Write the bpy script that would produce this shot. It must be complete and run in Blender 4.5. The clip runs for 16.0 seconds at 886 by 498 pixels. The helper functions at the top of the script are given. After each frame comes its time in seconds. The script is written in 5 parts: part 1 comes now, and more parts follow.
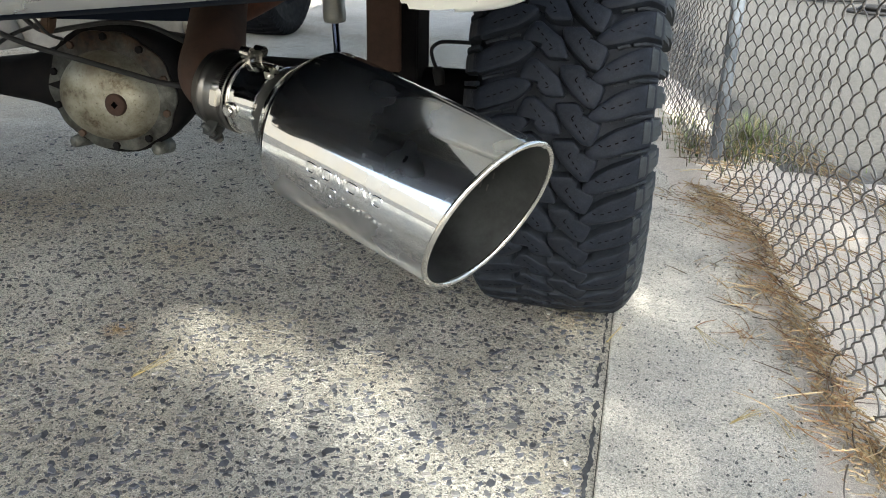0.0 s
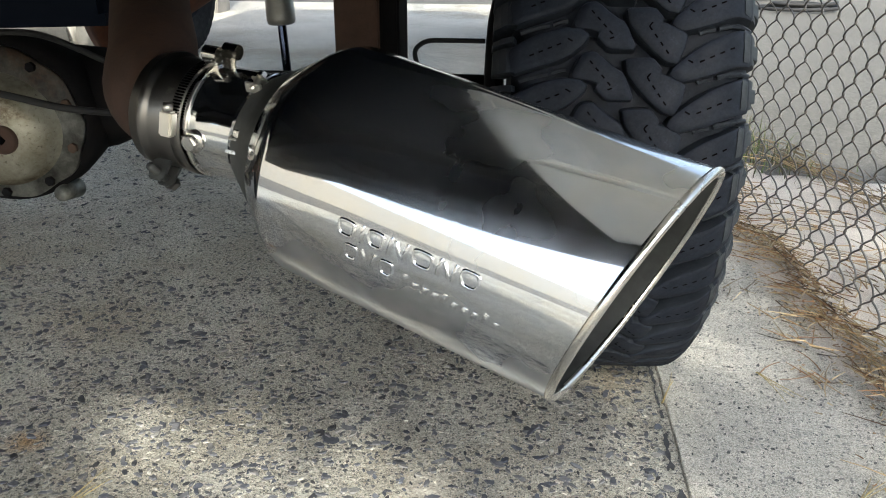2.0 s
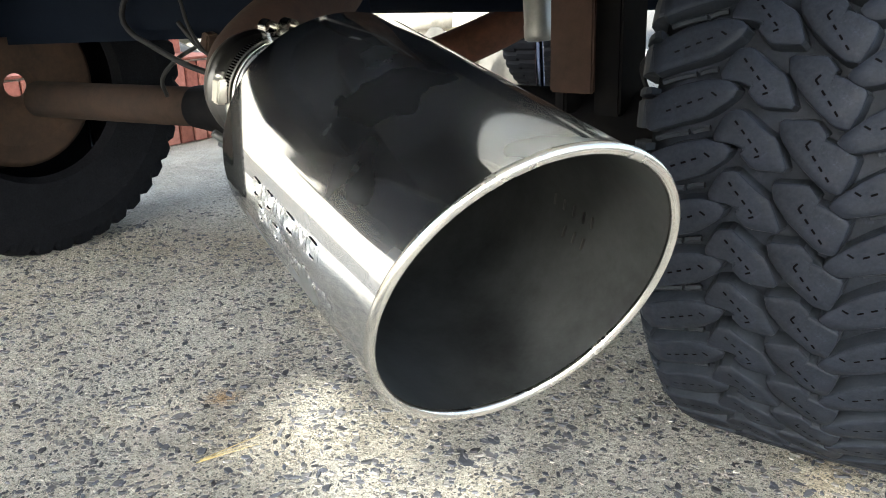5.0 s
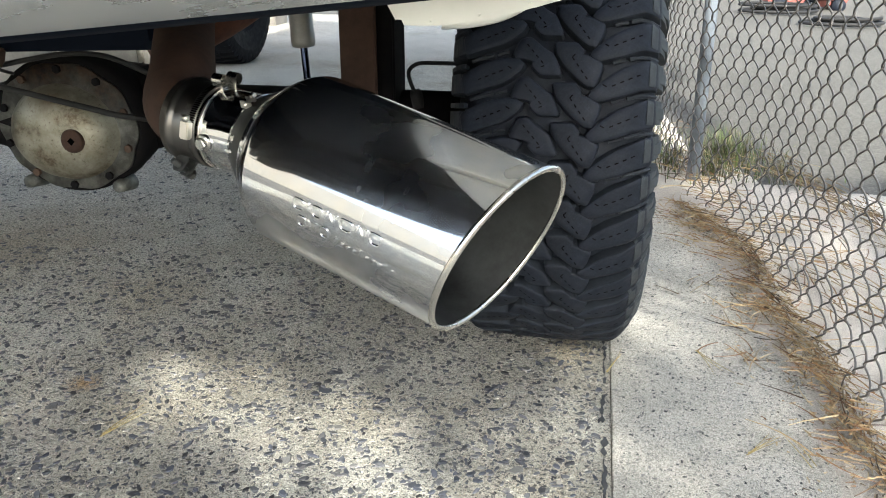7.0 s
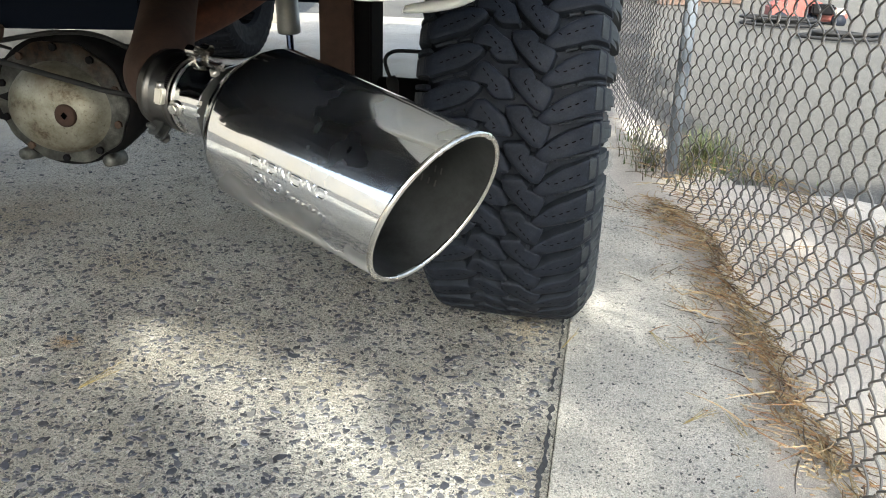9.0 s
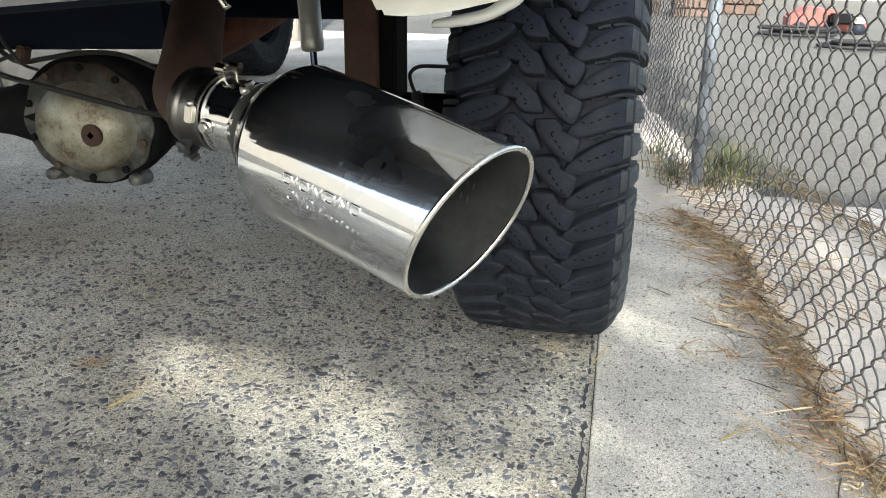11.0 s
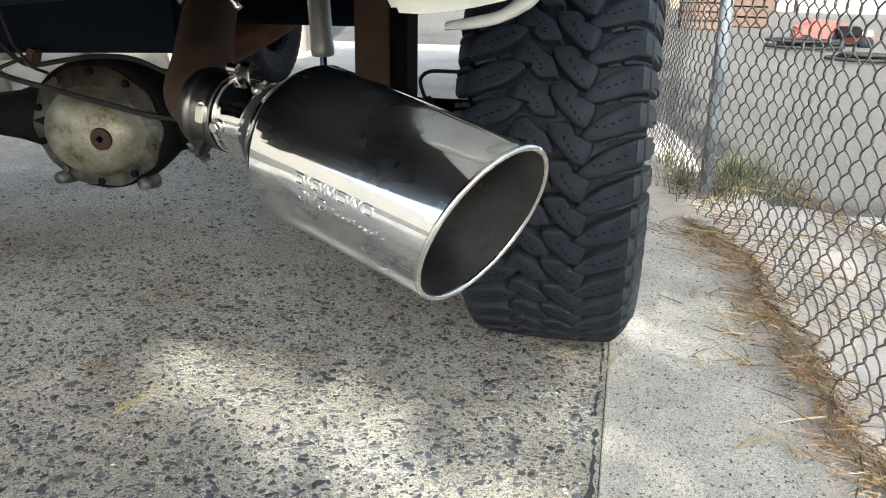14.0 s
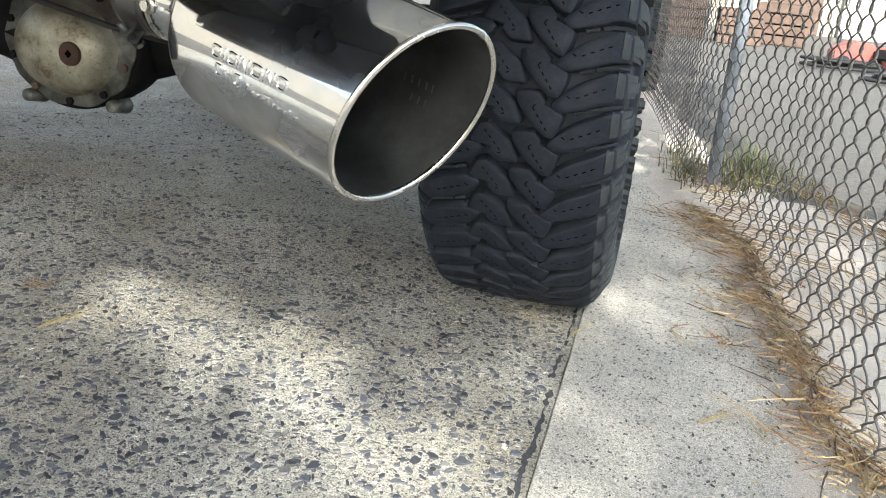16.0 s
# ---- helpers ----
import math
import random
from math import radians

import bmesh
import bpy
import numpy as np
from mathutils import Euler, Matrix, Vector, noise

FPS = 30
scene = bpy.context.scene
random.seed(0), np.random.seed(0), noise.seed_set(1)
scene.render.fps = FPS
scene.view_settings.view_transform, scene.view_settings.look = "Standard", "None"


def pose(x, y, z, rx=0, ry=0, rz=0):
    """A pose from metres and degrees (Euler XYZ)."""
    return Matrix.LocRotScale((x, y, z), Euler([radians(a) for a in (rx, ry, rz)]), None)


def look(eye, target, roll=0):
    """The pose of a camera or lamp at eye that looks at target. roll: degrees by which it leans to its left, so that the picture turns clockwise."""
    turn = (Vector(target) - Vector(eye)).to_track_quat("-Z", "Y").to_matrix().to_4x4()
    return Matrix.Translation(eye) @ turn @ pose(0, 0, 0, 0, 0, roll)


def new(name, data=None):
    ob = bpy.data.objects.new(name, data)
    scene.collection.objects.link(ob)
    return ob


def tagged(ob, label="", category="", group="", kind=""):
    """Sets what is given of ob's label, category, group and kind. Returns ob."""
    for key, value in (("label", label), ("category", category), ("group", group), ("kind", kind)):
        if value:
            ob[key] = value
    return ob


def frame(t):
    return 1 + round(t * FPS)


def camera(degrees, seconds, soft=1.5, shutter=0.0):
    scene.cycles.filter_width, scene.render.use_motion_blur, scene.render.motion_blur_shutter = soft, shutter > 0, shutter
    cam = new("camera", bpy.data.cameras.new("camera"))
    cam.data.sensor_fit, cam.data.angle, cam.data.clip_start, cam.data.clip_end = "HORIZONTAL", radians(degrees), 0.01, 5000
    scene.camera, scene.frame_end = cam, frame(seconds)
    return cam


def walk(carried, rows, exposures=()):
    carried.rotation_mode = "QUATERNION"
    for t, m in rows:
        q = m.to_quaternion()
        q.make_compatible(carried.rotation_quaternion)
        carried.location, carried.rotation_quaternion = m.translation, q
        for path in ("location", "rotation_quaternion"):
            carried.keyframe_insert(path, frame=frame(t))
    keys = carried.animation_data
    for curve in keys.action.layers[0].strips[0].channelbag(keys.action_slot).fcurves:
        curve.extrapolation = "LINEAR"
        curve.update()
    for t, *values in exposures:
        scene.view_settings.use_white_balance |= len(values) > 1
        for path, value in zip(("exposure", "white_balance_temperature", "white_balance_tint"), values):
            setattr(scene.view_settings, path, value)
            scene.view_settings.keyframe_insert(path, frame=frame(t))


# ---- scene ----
cam = camera(55.5, 16.0, soft=1.0, shutter=0.1)
PATH = [
    (0, (0.381, 0.31, 0.831), (-0.027, 2.111, 0.062), 1.4),
    (0.5, (0.378, 0.314, 0.821), (-0.04, 2.115, 0.06), 0.9),
    (1, (0.329, 0.375, 0.805), (-0.142, 2.178, 0.079), 0.2),
    (1.5, (0.242, 0.503, 0.793), (-0.187, 2.313, 0.06), -0.4),
    (2, (0.14, 0.639, 0.747), (-0.051, 2.488, 0.01), 0.2),
    (2.5, (0.154, 0.681, 0.73), (-0.044, 2.512, -0.049), -1.1),
    (3, (0.305, 0.637, 0.769), (-0.232, 2.416, 0.028), 1.0),
    (3.2, (0.359, 0.638, 0.77), (-0.393, 2.35, 0.063), 0.0),
    (5.3, (0.462, 0.836, 0.658), (-0.651, 2.383, 0.054), -1.7),
    (5.5, (0.44, 0.781, 0.687), (-0.464, 2.453, 0.064), -1.9),
    (6, (0.363, 0.623, 0.764), (-0.017, 2.457, 0.064), -4.1),
    (6.5, (0.312, 0.487, 0.804), (-0.005, 2.327, 0.088), -1.1),
    (7, (0.315, 0.393, 0.811), (-0.012, 2.231, 0.092), 0.0),
    (7.5, (0.343, 0.364, 0.815), (0.02, 2.203, 0.099), 0.6),
    (8, (0.382, 0.342, 0.804), (0.064, 2.183, 0.09), 1.5),
    (8.5, (0.404, 0.318, 0.794), (0.086, 2.159, 0.079), 1.8),
    (9, (0.408, 0.304, 0.791), (0.071, 2.145, 0.085), 1.7),
    (9.2, (0.406, 0.303, 0.791), (0.041, 2.138, 0.085), 1.4),
    (11.5, (0.383, 0.319, 0.785), (0.006, 2.167, 0.12), 0.6),
    (12, (0.383, 0.322, 0.782), (0.01, 2.173, 0.123), 0.6),
    (12.5, (0.384, 0.322, 0.779), (0.011, 2.175, 0.125), 0.6),
    (13, (0.382, 0.321, 0.778), (0.012, 2.176, 0.126), 0.7),
    (13.5, (0.378, 0.32, 0.774), (0.005, 2.175, 0.127), 0.9),
    (14, (0.374, 0.32, 0.771), (-0.02, 2.171, 0.123), 0.9),
    (14.5, (0.372, 0.321, 0.769), (-0.033, 2.159, 0.093), 0.9),
    (15, (0.372, 0.323, 0.763), (-0.029, 2.162, 0.088), 1.0),
    (15.5, (0.419, 0.364, 0.712), (0.019, 2.207, 0.045), 1.6),
    (16, (0.467, 0.413, 0.634), (0.024, 2.255, -0.008), 5.3),
]
EXPOSURES = [(0, 2.07), (1.2, 2.13), (2.2, 1.88), (3, 1.93), (5.3, 2.84), (5.6, 2.81), (6.5, 2.20), (7.5, 2.11), (9, 2.11), (12.5, 2.15), (16, 2.15)]
walk(cam, [(t, look(eye, target, roll)) for t, eye, target, roll in PATH], [(t, e, 6500, 4) for t, e in EXPOSURES])

# ---- light ----
SUN = Vector((0.30, -1.25, 1.0)).normalized()      # towards the sun
world = bpy.data.worlds.new("world")
scene.world = world
world.use_nodes = True
wn = world.node_tree.nodes
sky = wn.new("ShaderNodeTexSky")
sky.sky_type, sky.sun_disc = "NISHITA", False
sky.sun_elevation, sky.sun_rotation = math.asin(SUN.z), math.atan2(SUN.x, SUN.y)
sky.air_density, sky.dust_density, sky.ozone_density = 1.0, 3.2, 1.5
haze = wn.new("ShaderNodeHueSaturation")               # a hazy, pale sky
haze.inputs["Saturation"].default_value = 0.72
world.node_tree.links.new(sky.outputs[0], haze.inputs["Color"])
world.node_tree.links.new(haze.outputs[0], wn["Background"].inputs[0])
wn["Background"].inputs[1].default_value = 0.15
sun = new("sun", bpy.data.lights.new("sun", "SUN"))
sun.data.energy, sun.data.angle, sun.data.color = 3.5, radians(0.6), (1.0, 0.955, 0.89)
sun.matrix_world = look(SUN * 30, (0, 0, 0))


# ---- materials ----
class Mat:
    """A node material: a principled shader and short ways to wire textures into it."""

    def __init__(self, name, color=(0.5, 0.5, 0.5), rough=0.5, metal=0.0, spec=0.5):
        self.m = bpy.data.materials.new(name)
        self.m.use_nodes = True
        self.t = self.m.node_tree
        self.p = self.t.nodes["Principled BSDF"]
        self.p.inputs["Base Color"].default_value = (*color, 1)
        self.p.inputs["Roughness"].default_value = rough
        self.p.inputs["Metallic"].default_value = metal
        self.p.inputs["Specular IOR Level"].default_value = spec
        self.co = self.t.nodes.new("ShaderNodeTexCoord").outputs["Object"]

    def link(self, a, b):
        self.t.links.new(a, b)

    def noise(self, scale, detail=4.0, rough=0.6, stretch=None, out="Fac"):
        n = self.t.nodes.new("ShaderNodeTexNoise")
        n.inputs["Scale"].default_value, n.inputs["Detail"].default_value, n.inputs["Roughness"].default_value = scale, detail, rough
        co = self.co
        if stretch:
            mp = self.t.nodes.new("ShaderNodeMapping")
            mp.inputs["Scale"].default_value = stretch
            self.link(co, mp.inputs[0])
            co = mp.outputs[0]
        self.link(co, n.inputs["Vector"])
        return n.outputs[out]

    def cells(self, scale, feature="F1", out="Distance", rnd=1.0, warp=0.0):
        n = self.t.nodes.new("ShaderNodeTexVoronoi")
        n.feature = feature
        n.inputs["Scale"].default_value, n.inputs["Randomness"].default_value = scale, rnd
        co = self.co
        if warp:
            v = self.t.nodes.new("ShaderNodeVectorMath")
            v.operation = "MULTIPLY_ADD"
            self.link(self.noise(scale * 1.3, 3, 0.7, out="Color"), v.inputs[0])
            v.inputs[1].default_value = (warp / scale,) * 3
            self.link(co, v.inputs[2])
            co = v.outputs[0]
        self.link(co, n.inputs["Vector"])
        return n.outputs[out]

    def ramp(self, fac, stops):
        r = self.t.nodes.new("ShaderNodeValToRGB")
        el = r.color_ramp.elements
        while len(el) < len(stops):
            el.new(0.5)
        for e, (pos, c) in zip(el, stops):
            e.position = pos
            e.color = (c, c, c, 1) if isinstance(c, (int, float)) else (*c, 1)
        self.link(fac, r.inputs[0])
        return r.outputs[0]

    def mix(self, fac, a, b, mode="MIX"):
        n = self.t.nodes.new("ShaderNodeMix")
        n.data_type, n.blend_type = "RGBA", mode
        for sock, v in ((n.inputs[0], fac), (n.inputs[6], a), (n.inputs[7], b)):
            if hasattr(v, "is_linked"):
                self.link(v, sock)
            elif isinstance(v, (int, float)):
                sock.default_value = v
            else:
                sock.default_value = (*v, 1)
        return n.outputs[2]

    def rnd(self):
        return self.t.nodes.new("ShaderNodeObjectInfo").outputs["Random"]

    def island(self):
        return self.t.nodes.new("ShaderNodeNewGeometry").outputs["Random Per Island"]

    def color(self, c):
        self.link(c, self.p.inputs["Base Color"])
        return self

    def rough(self, r):
        self.link(r, self.p.inputs["Roughness"])
        return self

    def bump(self, h, strength=0.3, dist=0.002):
        b = self.t.nodes.new("ShaderNodeBump")
        b.inputs["Strength"].default_value, b.inputs["Distance"].default_value = strength, dist
        self.link(h, b.inputs["Height"])
        self.link(b.outputs[0], self.p.inputs["Normal"])
        return self


def patch_mask(m, x, y, r, soft=0.5, scale=9.0, wobble=0.5, z=0.0):
    """1 inside a ragged round patch, 0 outside."""
    d = m.t.nodes.new("ShaderNodeVectorMath")
    d.operation = "DISTANCE"
    d.inputs[1].default_value = (x, y, z)
    m.link(m.co, d.inputs[0])
    n = m.t.nodes.new("ShaderNodeMath")
    n.operation = "MULTIPLY_ADD"
    m.link(m.noise(scale, 6, 0.7), n.inputs[0])
    n.inputs[1].default_value = 2 * wobble * r
    m.link(d.outputs["Value"], n.inputs[2])
    k = m.t.nodes.new("ShaderNodeMapRange")
    m.link(n.outputs[0], k.inputs["Value"])
    k.inputs["From Min"].default_value, k.inputs["From Max"].default_value = r * (1 + wobble) * (1 - soft), r * (1 + wobble)
    k.inputs["To Min"].default_value, k.inputs["To Max"].default_value = 1.0, 0.0
    return k.outputs[0]


def aggregate():
    """Weathered concrete with exposed slate, quartz and sand-coloured stones."""
    m = Mat("exposed_aggregate", rough=0.9, spec=0.3)
    matrix = m.ramp(m.noise(11, 9, 0.75), [(0.3, (0.41, 0.398, 0.362)), (0.5, (0.54, 0.523, 0.475)), (0.72, (0.65, 0.63, 0.57))])
    grit = m.mix(1.0, m.ramp(m.noise(520, 2, 0.8), [(0.34, 0.42), (0.5, 0.98), (0.66, 1.5)]), m.ramp(m.noise(150, 5, 0.75), [(0.34, 0.42), (0.5, 1.0), (0.66, 1.32)]), "MULTIPLY")
    matrix = m.mix(1.0, matrix, grit, "MULTIPLY")
    for scale, lo, hi, few, dark in ((95, 0.30, 0.36, 0.54, True), (190, 0.28, 0.36, 0.50, True), (290, 0.28, 0.36, 0.50, True), (170, 0.2, 0.26, 0.58, False), (330, 0.26, 0.32, 0.52, False)):
        d = m.cells(scale, warp=1.1)
        who = m.cells(scale, out="Color", warp=1.1)
        pick = m.ramp(who, [(few, 0.0), (few + 0.03, 1.0)])
        stone = m.ramp(d, [(lo, 1.0), (hi, 0.0)])
        tone = m.ramp(who, [(0.50, (0.10, 0.11, 0.135)), (0.60, (0.22, 0.215, 0.20)), (0.70, (0.05, 0.055, 0.07)), (0.9, (0.17, 0.16, 0.15))]) if dark else \
            m.ramp(who, [(0.55, (0.56, 0.54, 0.49)), (0.66, (0.66, 0.64, 0.60)), (0.8, (0.48, 0.41, 0.33))])
        matrix = m.mix(m.mix(1.0, pick, stone, "MULTIPLY"), matrix, tone)
    stain = m.ramp(m.noise(1.3, 5, 0.65), [(0.35, (0.655, 0.62, 0.55)), (0.6, (0.985, 0.995, 0.985))])
    out = m.mix(1.0, matrix, stain, "MULTIPLY")
    for x, y, r, soft, tint in ((-1.20, 2.30, 0.42, 0.9, (0.60, 0.52, 0.42)), (-0.70, 2.05, 0.22, 0.9, (0.80, 0.73, 0.62)), (-0.60, 1.65, 0.045, 0.6, (0.80, 0.56, 0.34)), (0.30, 1.95, 0.10, 0.8, (0.88, 0.78, 0.62))):
        out = m.mix(patch_mask(m, x, y, r, soft), out, m.mix(1.0, out, tint, "MULTIPLY"))
    sandy = m.ramp(m.noise(60, 6, 0.7), [(0.3, (0.44, 0.40, 0.345)), (0.7, (0.56, 0.515, 0.45))])
    for x, y, r in ((-0.62, 1.52, 0.07), (-0.50, 1.45, 0.05), (-0.20, 1.52, 0.05), (0.02, 1.60, 0.05)):
        dusty = m.mix(1.0, patch_mask(m, x, y, r, 0.8, 22), (0.75, 0.75, 0.75), "MULTIPLY")
        out = m.mix(dusty, out, sandy)
    # Beige far ground, also painted brighter in place of sunlight missing there.
    for x, y, r in ((-1.5, 6.6, 1.5), (-0.5, 6.4, 1.2), (-2.4, 8.0, 1.6)):
        far_bright = m.mix(1.0, patch_mask(m, x, y, r, 0.9, 2.5), (0.85, 0.85, 0.85), "MULTIPLY")
        out = m.mix(far_bright, out, sandy)
    m.color(out)
    h = m.mix(0.6, m.cells(90, warp=1.2), m.noise(230, 6, 0.8))
    return m.bump(h, 1.0, 0.016).m


def smooth_concrete():
    m = Mat("sandy_concrete", rough=0.92, spec=0.25)
    base = m.ramp(m.noise(4, 9, 0.75), [(0.32, (0.340, 0.321, 0.281)), (0.5, (0.465, 0.438, 0.382)), (0.68, (0.575, 0.538, 0.470))])
    base = m.mix(1.0, base, m.ramp(m.noise(420, 3, 0.85), [(0.34, 0.30), (0.5, 1.0), (0.66, 1.45)]), "MULTIPLY")
    base = m.mix(1.0, base, m.ramp(m.noise(130, 5, 0.8), [(0.32, 0.55), (0.48, 1.0), (0.68, 1.2)]), "MULTIPLY")
    base = m.mix(m.ramp(m.noise(80, 5, 0.8), [(0.58, 0.0), (0.66, 0.6)]), base, (0.20, 0.20, 0.195))
    for scale, few, tone in ((85, 0.58, (0.19, 0.188, 0.18)), (150, 0.54, (0.20, 0.198, 0.188)), (230, 0.53, (0.23, 0.222, 0.205)), (260, 0.57, (0.74, 0.71, 0.64))):
        d, who = m.cells(scale, warp=1.3), m.cells(scale, out="Color", warp=1.3)
        spot = m.mix(1.0, m.ramp(who, [(few, 0.0), (few + 0.03, 0.9)]), m.ramp(d, [(0.18, 1.0), (0.28, 0.0)]), "MULTIPLY")
        base = m.mix(spot, base, tone)
    m.color(base)
    return m.bump(m.mix(0.5, m.noise(200, 5, 0.75), m.noise(70, 5, 0.8)), 0.9, 0.008).m


def sand():
    m = Mat("sand", rough=0.95, spec=0.2)
    base = m.ramp(m.noise(14, 8, 0.7), [(0.3, (0.47, 0.425, 0.37)), (0.6, (0.575, 0.525, 0.465)), (0.8, (0.645, 0.595, 0.535))])
    m.color(m.mix(1.0, base, m.ramp(m.noise(500, 3, 0.7), [(0.35, 0.6), (0.65, 1.2)]), "MULTIPLY"))
    return m.bump(m.noise(120, 7, 0.75), 0.8, 0.008).m


def asphalt():
    m = Mat("pale_worn_asphalt", rough=0.9, spec=0.3)
    base = m.ramp(m.noise(0.7, 8, 0.65), [(0.3, (0.072, 0.068, 0.061)), (0.55, (0.090, 0.085, 0.077)), (0.75, (0.112, 0.106, 0.096))])
    base = m.mix(1.0, base, m.ramp(m.noise(34, 3, 0.8), [(0.36, 0.72), (0.64, 1.22)]), "MULTIPLY")
    m.color(m.mix(1.0, base, m.ramp(m.noise(95, 4, 0.85), [(0.34, 0.45), (0.5, 0.95), (0.66, 1.35)]), "MULTIPLY"))
    return m.bump(m.noise(120, 4, 0.7), 0.6, 0.006).m


def rubber(name="tyre_rubber", base=(0.0058, 0.0078, 0.0132), spec=0.18):
    m = Mat(name, rough=0.7, spec=spec)
    dust = m.ramp(m.noise(16, 7, 0.7), [(0.42, base), (0.72, tuple(2.0 * c for c in base))])
    skin = m.mix(0.25, dust, m.ramp(m.noise(260, 3, 0.7), [(0.3, base), (0.75, (0.034, 0.039, 0.048))]))
    scuff = m.ramp(m.noise(55, 6, 0.8, (1.0, 0.35, 1.0)), [(0.60, 0.0), (0.72, 0.5)])
    m.color(m.mix(scuff, skin, tuple(3.2 * c + 0.012 for c in base)))
    m.rough(m.ramp(m.noise(30, 5), [(0.3, 0.5), (0.7, 0.8)]))
    return m.bump(m.noise(420, 3, 0.6), 0.25, 0.0008).m


def rust(name, dark, light, scale=18.0):
    m = Mat(name, rough=0.85, spec=0.3)
    m.color(m.ramp(m.noise(scale, 9, 0.75), [(0.28, dark), (0.52, tuple((a + b) / 2 for a, b in zip(dark, light))), (0.78, light)]))
    return m.bump(m.noise(150, 5, 0.7), 0.5, 0.0012).m


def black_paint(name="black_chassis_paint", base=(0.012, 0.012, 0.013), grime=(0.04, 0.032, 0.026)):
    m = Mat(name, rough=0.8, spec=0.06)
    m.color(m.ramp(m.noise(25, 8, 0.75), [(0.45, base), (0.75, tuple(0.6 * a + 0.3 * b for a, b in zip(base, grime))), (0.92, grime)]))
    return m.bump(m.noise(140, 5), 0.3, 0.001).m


def chrome(name, tint=(0.80, 0.79, 0.77), lo=0.03, hi=0.10, stretch=None, haze_film=0.0, brushed=0.0):
    """Polished metal; cloudy haze: how strongly smears and a painted bluish sheen cover it; brushed: share of fine
    grinding marks.
    """
    m = Mat(name, tint, 0.06, 1.0)
    haze = m.noise(9, 6, 0.65, stretch)
    m.rough(m.ramp(haze, [(0.4, lo), (0.75, hi)]))
    m.color(m.mix(m.ramp(m.noise(60, 6, 0.7), [(0.62, 0.0), (0.8, 0.35)]), tint, (0.55, 0.52, 0.47)))
    if haze_film:
        # Smears, with the sky's bluish sheen over dark reflections put into the colour.
        cloud = m.noise(7, 8, 0.72)
        m.link(m.ramp(cloud, [(0.42, 1.0 - 0.10 * haze_film), (0.56, 1.0 - 0.6 * haze_film), (0.75, 1.0 - 2.2 * haze_film)]), m.p.inputs["Metallic"])
        m.color(m.mix(m.ramp(cloud, [(0.42, 0.0), (0.75, 0.6)]), tint, (0.45, 0.57, 0.80)))
    m.bump(m.noise(35, 2, 0.5), 0.02, 0.001)
    if brushed:
        soft = m.t.nodes.new("ShaderNodeBsdfGlossy")
        soft.inputs["Color"].default_value = (0.70, 0.72, 0.75, 1)
        soft.distribution = "BECKMANN"
        soft.inputs["Roughness"].default_value = 0.36
        both = m.t.nodes.new("ShaderNodeMixShader")
        low = m.t.nodes.new("ShaderNodeMapRange")           # ground finer above than below
        axis = m.t.nodes.new("ShaderNodeSeparateXYZ")
        m.link(m.co, axis.inputs[0])
        m.link(axis.outputs[2], low.inputs["Value"])
        low.inputs["From Min"].default_value, low.inputs["From Max"].default_value = 0.46, 0.52
        low.inputs["To Min"].default_value, low.inputs["To Max"].default_value = 3.6 * brushed, brushed
        tail = m.t.nodes.new("ShaderNodeMapRange")          # a hazier gloss towards the open end
        m.link(axis.outputs[0], tail.inputs["Value"])
        tail.inputs["From Min"].default_value, tail.inputs["From Max"].default_value = 0.02, 0.20
        tail.inputs["To Min"].default_value, tail.inputs["To Max"].default_value = brushed, 4.0 * brushed
        m.link(m.mix(1.0, m.mix(1.0, low.outputs[0], tail.outputs[0], "LIGHTEN"), m.ramp(m.noise(8, 3, 0.5), [(0.30, 0.35), (0.70, 1.9)]), "MULTIPLY"), both.inputs[0])
        m.link(m.p.outputs[0], both.inputs[1])
        m.link(soft.outputs[0], both.inputs[2])
        m.link(both.outputs[0], m.t.nodes["Material Output"].inputs[0])
    return m.m


def plain(name, color, rough=0.5, metal=0.0, vary=0.25, scale=30.0):
    m = Mat(name, color, rough, metal)
    m.color(m.ramp(m.noise(scale, 6, 0.7), [(0.3, tuple(c * (1 - vary) for c in color)), (0.7, tuple(min(1, c * (1 + vary)) for c in color))]))
    return m.bump(m.noise(scale * 6, 4), 0.15, 0.001).m


def stained_metal():
    m = Mat("stained_silver_metal", rough=0.45, metal=0.55)
    base = m.ramp(m.noise(11, 8, 0.7), [(0.36, (0.07, 0.052, 0.03)), (0.45, (0.18, 0.165, 0.125)), (0.60, (0.27, 0.265, 0.22)), (0.78, (0.34, 0.335, 0.285))])
    pits = m.ramp(m.noise(150, 4, 0.7), [(0.30, (0.16, 0.10, 0.06)), (0.42, (1.0, 1.0, 1.0))])
    base = m.mix(0.7, base, m.mix(1.0, base, pits, "MULTIPLY"))
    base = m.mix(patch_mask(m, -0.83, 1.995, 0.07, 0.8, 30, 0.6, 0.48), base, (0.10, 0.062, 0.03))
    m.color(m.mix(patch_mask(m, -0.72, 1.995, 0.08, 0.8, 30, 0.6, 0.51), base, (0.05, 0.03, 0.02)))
    m.rough(m.ramp(m.noise(24, 6), [(0.3, 0.36), (0.7, 0.62)]))
    return m.bump(m.noise(90, 5, 0.7), 0.25, 0.001).m


